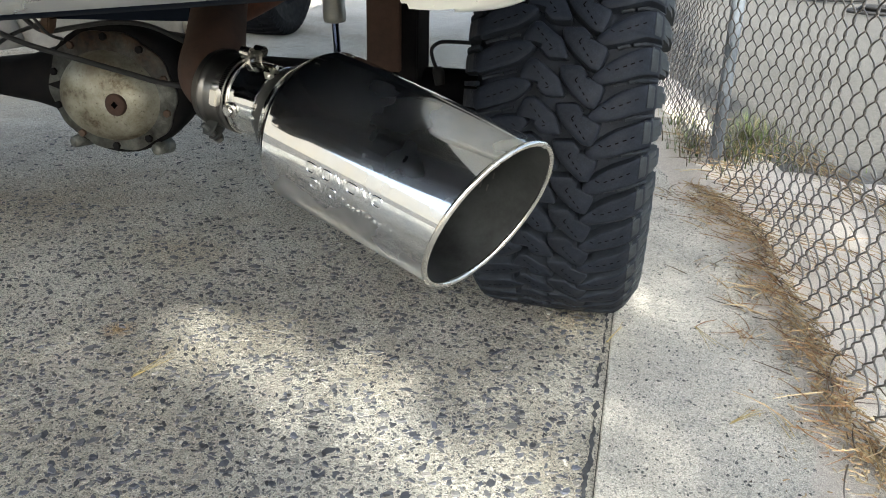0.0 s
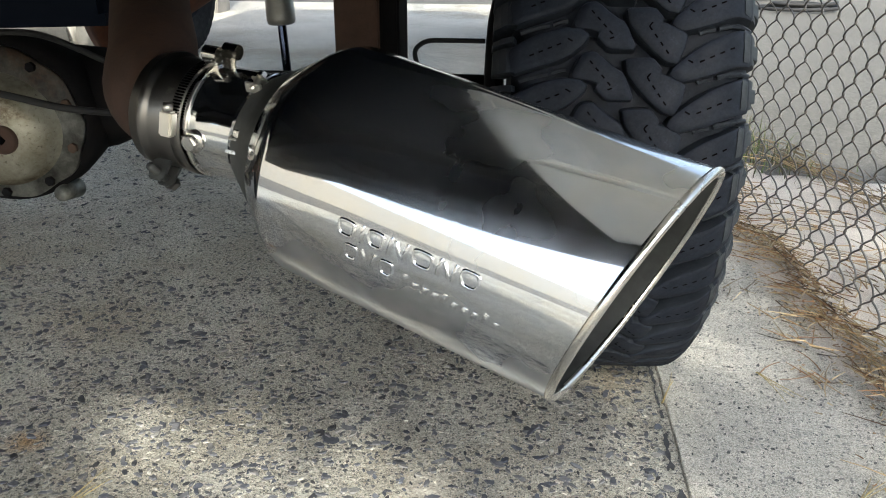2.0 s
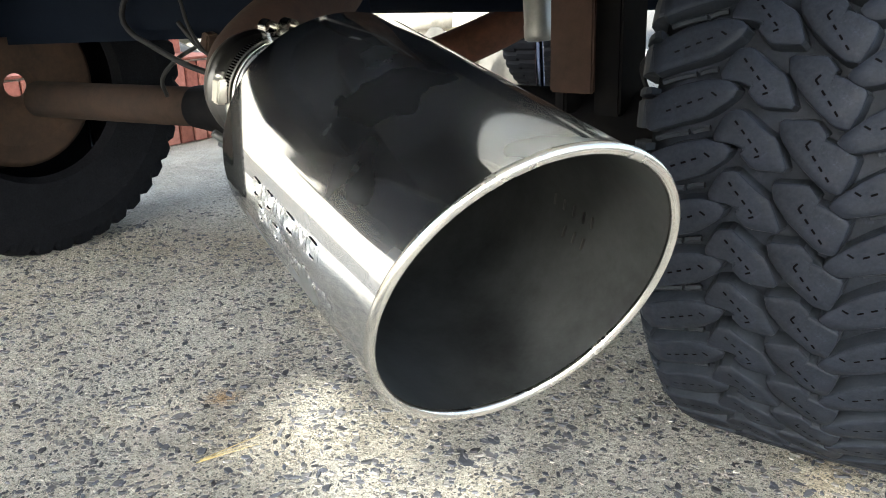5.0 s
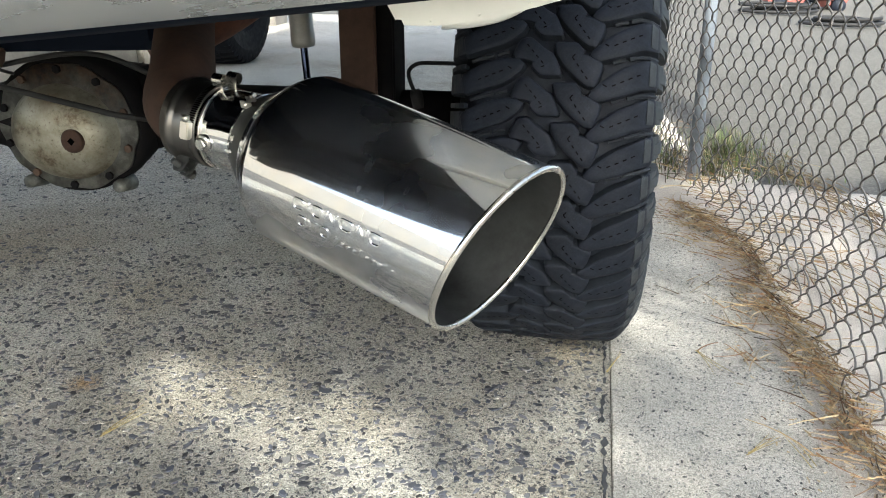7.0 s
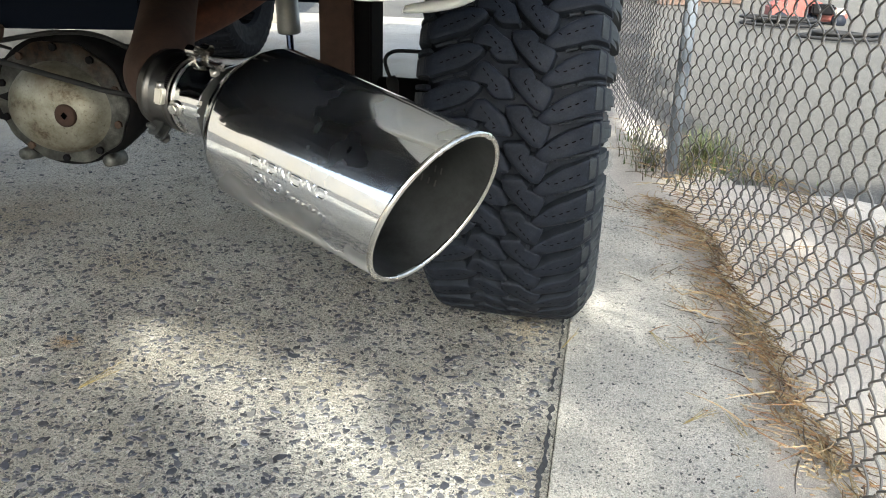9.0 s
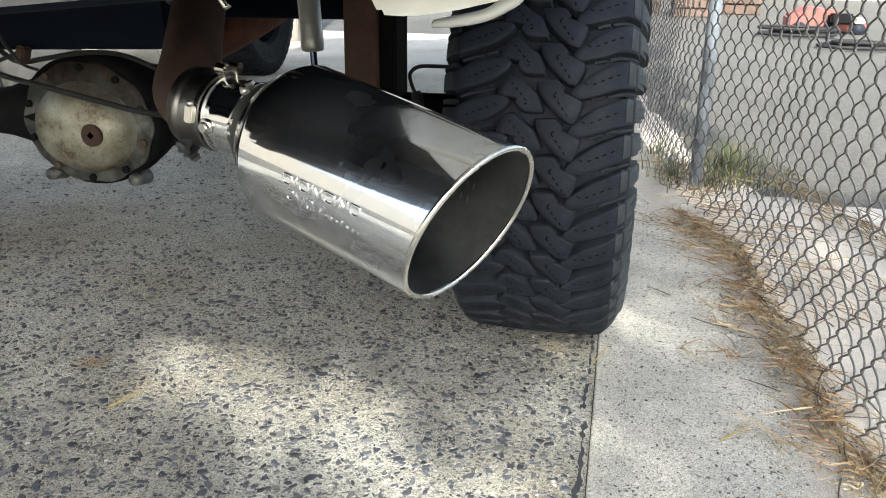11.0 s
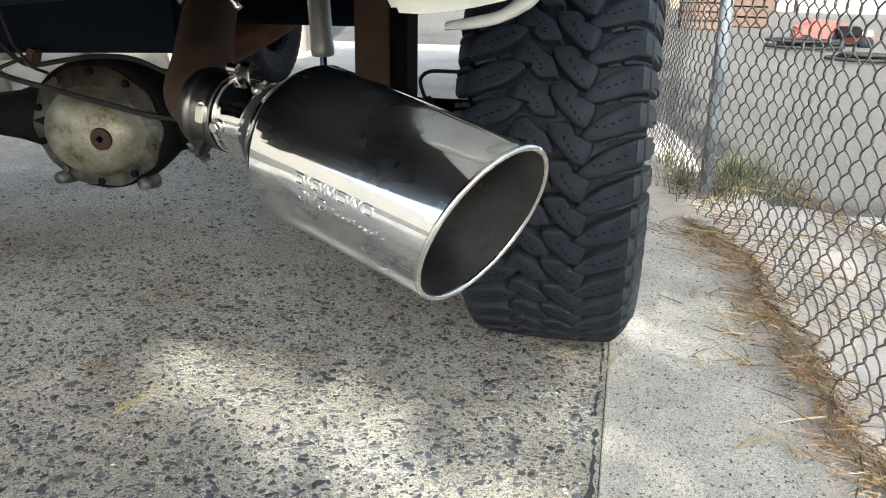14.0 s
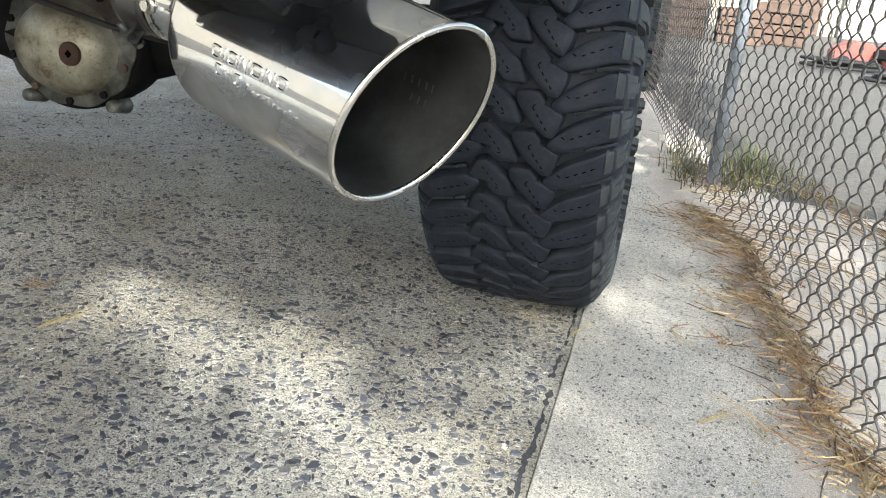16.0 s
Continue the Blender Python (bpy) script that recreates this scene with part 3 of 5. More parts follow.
def on_stub(deg, r, along):
    """A frame on the pipe: z away from it, x along it."""
    a = radians(deg)
    u, v, d = frame_of(SD)
    n = math.cos(a) * u + math.sin(a) * v
    m = Matrix((d, n.cross(d), n)).transposed().to_4x4()
    return Matrix.Translation(STUB + n * r + d * along) @ m


def hexagon(r, h):
    return slab([(r * math.cos(math.pi * k / 3), r * math.sin(math.pi * k / 3)) for k in range(6)], h, Matrix(), r * 0.08)


def exhaust_joint():
    part("neck_pipe", turned([(0.0565, -0.020), (0.0545, -0.008), (0.0540, 0.02), (0.0540, 0.076), (0.052, 0.077)], STUB_M, 64), M_NECK, truck, "polished neck of the exhaust tip")
    part("clamped_sleeve", turned([(0.0535, 0.056), (0.0546, 0.057), (0.0548, 0.090), (0.0556, 0.0925), (0.0580, 0.0945), (0.0588, 0.098), (0.0580, 0.1015), (0.0556, 0.1035), (0.0552, 0.112), (0.0535, 0.1135), (0.045, 0.1135)], STUB_M, 64), M_DULL, truck, "heat-dulled sleeve with a rolled bead")
    # worm-drive clamp
    band = part("hose_clamp", turned([(0.0548, 0.0535), (0.0561, 0.0538), (0.0561, 0.0652), (0.0548, 0.0655)], STUB_M, 64), M_DULL, truck, "dulled worm-drive hose clamp")
    teeth = bmesh.new()
    for k in range(27):
        box((0.0088, 0.0015, 0.0012), on_stub(14 + k * 3.0, 0.0564, 0.0595), 0.0, teeth)
    part("worm_thread", teeth, M_SIPE, band, smooth=False)
    part("screw_housing", box((0.014, 0.024, 0.011), on_stub(7, 0.0612, 0.062), 0.002), M_STEEL, band, "bright zinc screw housing", smooth=False)
    m = on_stub(7, 0.0622, 0.062)
    part("screw", tube([m @ Vector((0, -0.019, 0)), m @ Vector((0, -0.011, 0))], 0.0048, 12), M_STEEL, band)
    # strap clamp with two rolled ends on top
    strap = part("strap_clamp", turned([(0.0541, 0.046), (0.0553, 0.0462), (0.0553, 0.0488), (0.0541, 0.049)], STUB_M, 64), M_STEEL, truck, "narrow steel strap clamp with rolled ends")
    for deg, along in ((78, 0.046), (92, 0.036)):
        m = on_stub(deg, 0.069, along)
        roll = tube([m @ Vector((-0.0075, 0, 0)), m @ Vector((0.0075, 0, 0))], 0.0075, 20, False)
        tube([m @ Vector((0.0075, 0, 0)), m @ Vector((-0.0075, 0, 0))], 0.0053, 20, False, roll)
        part("rolled_end", roll, M_STEEL, strap)
        part("strap_tongue", box((0.014, 0.003, 0.014), on_stub(deg - 4, 0.059, along), 0.001), M_STEEL, strap, smooth=False)
    bolt = part("clamp_bolt", hexagon(0.0078, 0.008), M_STEEL, truck, "weathered hexagon clamp bolt", smooth=False, matrix=on_stub(-7, 0.0545, 0.040))
    part("washer", turned([(0.004, 0.0), (0.0115, 0.0), (0.0115, 0.002), (0.004, 0.002)], Matrix(), 24), M_STEEL, bolt, matrix=on_stub(-7, 0.0538, 0.040))
    # ears of the pipe clamp hanging below
    outline = [(-0.011, -0.004), (0.011, -0.004), (0.0095, 0.016), (0.0065, 0.021), (-0.0065, 0.021), (-0.0095, 0.016)]
    for deg, lean in ((-62, 14), (-44, -10)):
        m = on_stub(deg, 0.0555, 0.086) @ pose(0, 0, 0, lean, 0, 0)
        part("clamp_ear", slab(outline, 0.003, m @ pose(0, 0.0015, 0, 90, 0, 0), 0.0008), M_SOOT, truck, "dark bent ear of the pipe clamp", smooth=False)
    m = on_stub(-50, 0.068, 0.086)
    part("ear_bolt", tube([m @ Vector((0, -0.020, 0)), m @ Vector((0, 0.020, 0))], 0.0042, 10), M_SOOT, truck)
    part("clamp_bolt", hexagon(0.0080, 0.007), M_DULL, truck, smooth=False, matrix=m @ pose(0, 0.018, 0, -90, 0, 0))
    # ring clamp where the neck meets the cone
    for along, r in ((-0.023, 0.0595), (-0.010, 0.0568)):
        part("neck_band", turned([(r - 0.003, along - 0.003), (r, along - 0.0026), (r, along + 0.0006), (r - 0.003, along + 0.001)], STUB_M, 64), M_CHROME, truck)
    for deg, along, r, size in ((4, -0.018, 0.0605, 1.0), (58, -0.016, 0.0600, 0.8)):
        m = on_stub(deg, r, along)
        lug = part("band_lug", box((0.021 * size, 0.003, 0.013 * size), m @ pose(0, 0.008 * size, 0.004, 12, 0, 0), 0.0007), M_STEEL, truck, "bent zinc lug of the neck band", smooth=False)
        part("lug_plate", box((0.019 * size, 0.0025, 0.011 * size), m @ pose(0, -0.006 * size, 0.003, -16, 0, 0), 0.0007), M_STEEL, lug, smooth=False)
        part("lug_screw", tube([m @ Vector((0, -0.014 * size, 0.005)), m @ Vector((0, 0.013 * size, 0.005))], 0.0028, 10), M_STEEL, lug)
        part("lug_nut", hexagon(0.0058 * size, 0.006), M_STEEL, lug, smooth=False, matrix=m @ pose(0, -0.0075 * size, 0.005, 90, 0, 0))


exhaust_joint()


def embossing():
    """The raised maker's mark, as plain rounded bars, bent round the tip."""
    def bar(deg, s, high, wide, lean=0.0, lift=0.0008):
        bm = bmesh.new()
        rows = []
        for f in (-1, -0.6, 0, 0.6, 1):
            row = []
            for g in (-1, -0.4, 0.4, 1):
                edge = abs(f) == 1 or abs(g) == 1
                a = radians(deg + f * high / 2)
                row.append(bm.verts.new(tip_point(a, TIP_R + 0.003 * s / 0.3 + (0.0001 if edge else lift), s - g * wide / 2 - f * lean)))
            rows.append(row)
        for a, b in zip(rows, rows[1:]):
            for k in range(3):
                bm.faces.new((a[k], a[k + 1], b[k + 1], b[k]))
        bmesh.ops.recalc_face_normals(bm, faces=bm.faces)
        part("embossed_mark", bm, M_CHROME, tip)
    def loop(deg, s, high, wide, lift=0.0013):
        """A raised ring with rounded corners."""
        bm = bmesh.new()
        rings = []
        for k in range(28):
            b = 2 * math.pi * k / 28
            cu, cv = (abs(math.cos(b)) ** 0.55 * math.copysign(1, math.cos(b)), abs(math.sin(b)) ** 0.55 * math.copysign(1, math.sin(b)))
            row = []
            for f, l in ((1.0, 0.0), (0.93, 0.75), (0.82, 1.0), (0.68, 0.75), (0.58, 0.0)):
                side = 1 - (1 - f) * 1.15 * min(1.0, high * 0.0019 / wide) if wide > high * 0.0019 else f
                a = radians(deg + cv * f * high / 2)
                q = s - cu * side * wide / 2
                row.append(bm.verts.new(tip_point(a, TIP_R + 0.003 * q / 0.29 + lift * l - 0.0001, q)))
            rings.append(row)
        for a, b in zip(rings, rings[1:] + rings[:1]):
            for k in range(4):
                bm.faces.new((a[k], a[k + 1], b[k + 1], b[k]))
        bmesh.ops.recalc_face_normals(bm, faces=bm.faces)
        part("embossed_mark", bm, M_CHROME, tip)

    for k, (s, w, hollow) in enumerate(((0.198, 0.018, 1), (0.183, 0.004, 0), (0.170, 0.017, 1), (0.150, 0.019, 0), (0.128, 0.020, 1), (0.107, 0.017, 0), (0.087, 0.018, 1))):
        deg = 3.2 + 1.6 * k / 6
        if hollow:
            loop(deg, s, 8.2, w)
        elif w < 0.005:
            bar(deg, s, 8.2, w, 0.0, 0.0013)
        else:
            for off in (-0.38, 0.0, 0.38):
                bar(deg, s + off * w, 8.0 if off else 6.5, 0.0042, 0.0012 if off else -0.003, 0.0013)
    for deg, row in ((180.0, (0.116, 0.104, 0.092, 0.080, 0.070)), (191.0, (0.098, 0.086, 0.075))):
        for s in row:                                      # the same kind of mark pressed in from the far side
            bm = box((0.009, 0.0022, 0.0016), Matrix.Translation(tip_point(radians(deg), TIP_R - 0.0056, s)) @ Matrix((AX.cross(tip_point(radians(deg), 1, 0) - TIP), AX, tip_point(radians(deg), 1, 0) - TIP)).transposed().to_4x4(), 0.0005)
            part("pressed_mark", bm, M_DULL, tip, smooth=False)
    for s in (0.192, 0.175, 0.158):
        loop(-6.6, s, 8.0, 0.014) if s != 0.175 else [bar(-6.6, s + d, 8.0, 0.0042, -d * 0.5, 0.0013) for d in (-0.0045, 0.0045)]
    for k in range(10):
        bar(-8.6 - 0.12 * k + (1.0 if k % 4 == 0 else 0), 0.140 - 0.0088 * k, 3.4 if k % 4 else 5.4, 0.0056, 0.0015, 0.0011)


embossing()
pipe = [STUB + SD * 0.07, STUB + SD * 0.10, Vector((-0.244, 1.462, 0.580)), Vector((-0.268, 1.53, 0.610)), Vector((-0.325, 1.66, 0.645)), Vector((-0.360, 1.76, 0.70)), Vector((-0.362, 1.83, 0.80)), Vector((-0.362, 1.88, 1.04))]
part("tailpipe", tube(smooth_path(pipe), 0.0465, 32), M_RUST, truck, "dark rusted tailpipe bending up over the axle")
part("crossover_pipe", tube(smooth_path([(-1.02, 2.82, 0.44), (-0.90, 2.93, 0.50), (-0.82, 3.03, 0.555), (-0.74, 3.1, 0.62), (-0.62, 3.18, 0.72), (-0.5, 3.25, 0.82)]), 0.056, 24), M_ORANGE, truck, "orange-rusted pipe crossing below the frame")
part("hanger_rod", tube(smooth_path([(-0.335, 1.60, 0.70), (-0.30, 1.60, 0.735), (-0.25, 1.62, 0.80), (-0.20, 1.7, 0.9)]), 0.006, 10), M_DULL, truck, "bent exhaust hanger rod")
part("hanger_rod", tube(smooth_path([(-0.185, 1.50, 0.70), (-0.20, 1.50, 0.73), (-0.21, 1.52, 0.80), (-0.21, 1.6, 0.9)]), 0.006, 10), M_STEEL, truck, "bright exhaust hanger hook")

# rear axle
AXLE_C = Vector((-0.815, 2.13, 0.43))


def rear_axle():
    part("axle_tube", tube([(-1.68, 2.02, 0.40), (-1.08, 2.11, 0.40)], 0.046, 28), M_OLDTUBE, truck, "rusty rear axle tube")
    part("axle_tube", tube([(-0.70, 2.16, 0.425), (0.09, 2.14, 0.43)], 0.054, 28), M_BLACK, truck, "grimy black rear axle tube")
    back = Matrix.Translation((-0.822, 2.05, 0.396)) @ Matrix.Rotation(math.pi / 2, 4, "X")
    wide = Matrix.Diagonal((1, 0.86, 1, 1))
    part("differential_housing", turned([(0.03, -0.42), (0.07, -0.38), (0.12, -0.24), (0.162, -0.14), (0.176, -0.07), (0.176, -0.012), (0.15, -0.012)], back @ wide, 48), M_BLACK, truck, "black cast differential housing")
    part("housing_flank", tube([(-1.15, 2.10, 0.40), (-1.06, 2.11, 0.40), (-0.98, 2.13, 0.40), (-0.9, 2.17, 0.4)], [0.048, 0.060, 0.088, 0.11], 28), M_BLACK, truck)
    part("housing_flank", tube([(-0.52, 2.15, 0.43), (-0.60, 2.15, 0.425), (-0.68, 2.20, 0.415), (-0.78, 2.24, 0.4)], [0.056, 0.070, 0.095, 0.11], 28), M_BLACK, truck)

    def rim(a):
        r = 0.165 * (1 + 0.02 * math.cos(10 * a))
        return r * math.cos(a), 0.852 * r * math.sin(a) - 0.003

    ring = slab([rim(2 * math.pi * k / 120) for k in range(120)], 0.011, back @ pose(0, 0, -0.010), 0.0015)
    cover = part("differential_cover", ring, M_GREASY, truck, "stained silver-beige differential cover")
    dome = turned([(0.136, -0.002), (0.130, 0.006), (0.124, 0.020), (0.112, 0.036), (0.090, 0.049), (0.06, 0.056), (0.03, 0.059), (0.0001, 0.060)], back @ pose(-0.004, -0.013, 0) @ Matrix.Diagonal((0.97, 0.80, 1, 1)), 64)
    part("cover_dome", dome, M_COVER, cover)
    part("filler_plug", turned([(0.027, 0.045), (0.026, 0.0585), (0.023, 0.0605), (0.009, 0.0612), (0.008, 0.0602), (0.0001, 0.0602)], back @ pose(0.045, -0.018, 0), 24), M_RUST, cover, "rusty filler plug")
    part("plug_recess", turned([(0.0085, 0.0605), (0.0085, 0.0618), (0.0001, 0.0616)], back @ pose(0.045, -0.018, 0), 4), M_SIPE, cover, smooth=False)
    for k in range(10):
        a = 2 * math.pi * (k + 0.5) / 10
        x, y = 0.151 * math.cos(a), 0.852 * 0.151 * math.sin(a) - 0.003
        part("cover_bolt", hexagon(0.0095, 0.008), M_BLACK if k % 3 else M_AXLE, cover, smooth=False, matrix=back @ pose(x, y, 0.002, 0, 0, 17 * k))
    for x in (-0.115, 0.105):
        part("casting_boss", tube([back @ Vector((x, -0.135, -0.05)), back @ Vector((x, -0.132, 0.004))], [0.020, 0.014], 14), M_GREASY, cover)
    part("brake_line", tube(smooth_path([(-0.99, 1.92, 0.69), (-1.05, 1.91, 0.672), (-1.10, 1.91, 0.640), (-1.112, 1.91, 0.605), (-1.085, 1.91, 0.578), (-1.04, 1.91, 0.560), (-0.986, 1.905, 0.543), (-0.906, 1.90, 0.520), (-0.80, 1.905, 0.497), (-0.69, 1.92, 0.470), (-0.60, 1.94, 0.448), (-0.50, 2.05, 0.42), (-0.3, 2.09, 0.44)]), 0.006, 10), M_CABLE, truck, "black brake line across the cover")
    part("brake_hose", tube(smooth_path([(-0.96, 1.93, 0.60), (-0.91, 1.93, 0.556), (-0.874, 1.93, 0.546), (-0.83, 1.96, 0.553), (-0.76, 2.0, 0.562), (-0.70, 2.05, 0.55), (-0.62, 2.1, 0.50)]), 0.0055, 12), M_CABLE, truck, "thick black hose over the axle")
    part("wire_loom", tube(smooth_path([(-0.917, 1.90, 0.67), (-0.896, 1.90, 0.60), (-0.876, 1.90, 0.57), (-0.855, 1.905, 0.544), (-0.84, 1.93, 0.53)]), 0.0035, 8), M_CABLE, truck)
    part("brake_pipe", tube(smooth_path([(-0.873, 1.93, 0.572), (-0.895, 1.93, 0.561), (-0.979, 1.93, 0.528), (-1.047, 1.94, 0.485), (-1.12, 2.0, 0.44)]), 0.0045, 8), M_CABLE, truck, "thin dark brake pipe to the axle tube")
    part("hose_bracket", box((0.022, 0.03, 0.04), pose(-0.868, 1.925, 0.562, 0, 18, 0), 0.004), M_AXLE, truck, "small rusty hose bracket", smooth=False)


rear_axle()


def shock(top, bottom, r, mat, label, split=0.5):
    t, b = Vector(top), Vector(bottom)
    m = axes(b, t - b)
    l = (t - b).length
    s = split * l
    can = turned([(0.0005, s), (r * 0.72, s), (r * 0.95, s + 0.003), (r, s + 0.012), (r, s + 0.03), (r * 0.96, s + 0.034), (r * 0.96, l), (0.0005, l)], m, 32)
    ob = part("shock_absorber", can, mat, truck, label)
    part("piston_rod", turned([(0.0085, 0), (0.0085, s + 0.01)], m, 16), M_ROD, ob)
    part("lower_eye", tube([b - Vector((0.025, 0, 0)), b + Vector((0.025, 0, 0))], 0.022, 16), M_BLACK, ob)


shock((-0.375, 2.29, 1.02), (-0.335, 2.285, 0.32), 0.028, M_SHOCK, "grey painted rear shock absorber", 0.325)
shock((-2.02, 2.30, 1.0), (-1.78, 2.22, 0.15), 0.03, M_CREAM, "cream rear shock absorber on the far side", 0.45)
part("spring_plate", box((0.074, 0.012, 0.46), pose(-0.146, 2.03, 0.72), 0.003), M_RUST, truck, "rusty flat spring plate", smooth=False)
part("spring_bracket", box((0.046, 0.10, 0.50), pose(-0.106, 2.12, 0.70), 0.004), M_BLACK, truck, "black spring bracket", smooth=False)
part("spring_bracket", box((0.02, 0.10, 0.50), pose(-0.178, 2.10, 0.70), 0.004), M_BLACK, truck, "black spring bracket", smooth=False)
for k in range(4):
    part("spring_leaf", box((0.064, 1.30 - 0.2 * k, 0.012), pose(-0.12, 2.74 - 0.1 * k, 0.80 - 0.014 * k), 0.003), M_BLACK, truck, smooth=False)
part("brake_backing_plate", turned([(0.19, 0.0), (0.19, 0.012), (0.15, 0.02), (0.05, 0.02)], pose(0.085, 2.13, 0.44) @ Matrix.Rotation(-math.pi / 2, 4, "Y"), 40), M_BLACK, truck)
part("sensor_wire", tube(smooth_path([(0.06, 2.10, 0.548), (0.0, 2.10, 0.548), (-0.040, 2.10, 0.546), (-0.060, 2.10, 0.530), (-0.056, 2.10, 0.505), (-0.045, 2.10, 0.480), (-0.035, 2.10, 0.44)]), 0.0042, 8), M_CABLE, truck, "thin black sensor wire")
part("wire_plug", tube([(-0.048, 2.10, 0.492), (-0.044, 2.10, 0.480), (-0.040, 2.10, 0.455)], [0.010, 0.014, 0.012], 12), M_CABLE, truck)

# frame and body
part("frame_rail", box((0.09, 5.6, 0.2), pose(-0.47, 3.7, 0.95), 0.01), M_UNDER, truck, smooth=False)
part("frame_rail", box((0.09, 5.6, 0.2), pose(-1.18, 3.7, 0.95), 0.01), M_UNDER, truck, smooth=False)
part("cross_member", box((1.16, 0.08, 0.36), pose(-1.10, 1.97, 0.742, 0, -2, 0), 0.02), M_UNDER, truck, "dark blue-black cross member", smooth=False)
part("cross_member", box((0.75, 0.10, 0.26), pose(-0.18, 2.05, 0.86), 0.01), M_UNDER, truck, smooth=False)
part("torque_arm", tube([(-1.25, 2.72, 0.628), (-0.30, 2.78, 0.632)], 0.048, 20), M_UNDER, truck, "dark blue-black bar above the crossing pipe")
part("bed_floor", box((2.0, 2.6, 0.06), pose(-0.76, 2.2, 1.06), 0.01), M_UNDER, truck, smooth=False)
part("tailgate", box((1.9, 0.07, 0.80), pose(-0.80, 1.10, 1.35), 0.02), M_WHITE, truck, smooth=False)
# Unseen dark bar, sized to keep the white tailgate out of the tip's reflection.
part("tailgate_mask", box((1.86, 0.085, 0.215), pose(-0.80, 1.10, 0.927), 0.006), M_UNDER, truck, smooth=False)
part("bed_side", box((0.08, 2.6, 0.62), pose(0.37, 2.3, 1.30), 0.03), M_WHITE, truck, "white bed side panel", smooth=False)
part("bed_side", box((0.08, 2.6, 0.62), pose(-1.88, 2.3, 1.30), 0.03), M_WHITE, truck, "white bed side panel", smooth=False)
part("cab", box((1.95, 2.3, 0.9), pose(-0.76, 4.6, 1.35), 0.1), M_WHITE, truck, smooth=False)


def bumper():
    bm = bmesh.new()
    rows = []
    for k in range(41):
        f = k / 40
        x = -1.85 + 2.19 * f
        e = abs(x + 0.755) / 1.1
        y0 = 0.86 + 0.16 * e ** 3
        lift = 0.095 * max(0, abs(x + 0.755) - 0.60) - 0.007
        prof = [(0.10, 0.748), (0.03, 0.735), (0.006, 0.741), (-0.012, 0.765), (-0.02, 0.82), (-0.02, 0.90), (0.0, 0.96), (0.04, 0.975), (0.12, 0.975)]
        rows.append([bm.verts.new((x, y0 + a, z + lift)) for a, z in prof])
    for a, b in zip(rows, rows[1:]):
        for k in range(len(a) - 1):
            bm.faces.new((a[k], b[k], b[k + 1], a[k + 1])).material_index = 1 if k < 2 else 0
    bmesh.ops.recalc_face_normals(bm, faces=bm.faces)
    ob = part("rear_bumper", bm, [M_BUMPER, M_UNDER], truck, "chrome rear step bumper with a dull lower edge")
    md = ob.modifiers.new("thick", "SOLIDIFY")
    md.thickness = 0.004
    md.material_offset = 1


bumper()
# Unseen board, added to block a sky streak reflected in the exhaust tip.
part("bumper_gap_board", box((2.0, 0.15, 0.03), pose(-0.76, 1.02, 0.945), 0.004), M_UNDER, truck, "unseen dark board added to close the gap behind the bumper", smooth=False)
part("bumper_end_cap", slab([(0.100, 0.745), (0.116, 0.716), (0.150, 0.715), (0.200, 0.722), (0.250, 0.734), (0.34, 0.76), (0.40, 0.80), (0.40, 1.0), (0.09, 1.0)], 0.335, pose(0, 1.58, 0, 90, 0, 0), 0.006), M_WHITE, truck, "white painted bumper end cap", smooth=False)
part("bumper_return", box((0.25, 0.25, 0.02), pose(0.235, 1.115, 0.785), 0.004), M_WHITE, truck, "white painted return behind the bumper end", smooth=False)
part("bed_corner", box((0.16, 0.20, 0.5), pose(0.32, 1.40, 1.02), 0.03), M_WHITE, truck, "white rear corner of the bed", smooth=False)


def wheel_flare():
    low = smooth_path([(0.098, 0, 0.671), (0.138, 0, 0.674), (0.180, 0, 0.683), (0.214, 0, 0.699), (0.240, 0, 0.720), (0.30, 0, 0.80), (0.38, 0, 0.95)], 6)
    high = smooth_path([(0.099, 0, 0.683), (0.137, 0, 0.691), (0.170, 0, 0.699), (0.192, 0, 0.710), (0.210, 0, 0.730), (0.25, 0, 0.80), (0.33, 0, 0.95)], 6)
    bm = bmesh.new()
    rows = []
    for a, b in zip(low, high):
        e = (b - a) * 0.25
        rows.append([bm.verts.new(p) for p in (a + Vector((0, 1.602, 0)) + e * 0.4, a + Vector((0, 1.610, 0)), b + Vector((0, 1.640, 0)), b + Vector((0, 1.606, 0)), b - e + Vector((0, 1.598, 0)), a + e + Vector((0, 1.596, 0)))])
    for a, b in zip(rows, rows[1:]):
        for k in range(6):
            bm.faces.new((a[k], a[(k + 1) % 6], b[(k + 1) % 6], b[k]))
    bm.faces.new(rows[0])
    bm.faces.new(rows[-1][::-1])
    bmesh.ops.recalc_face_normals(bm, faces=bm.faces)
    part("wheel_flare", bm, M_WHITE, truck, "white wheel arch lip")


wheel_flare()

# ---- the fence ----
fence = empty("chain_link_fence", label="weathered chain-link fence leaning along the pavement", category="fence")
FENCE_LINE = [(0.86, 0.2), (0.835, 1.3), (0.832, 1.62), (0.82, 1.90), (0.79, 2.15), (0.768, 2.42), (0.74, 2.62), (0.69, 2.83), (0.637, 3.04), (0.582, 3.35), (0.51, 4.1), (0.2, 7.0), (-0.2, 11.0)]
DIAMOND, HALF = 0.0715, 0.0385


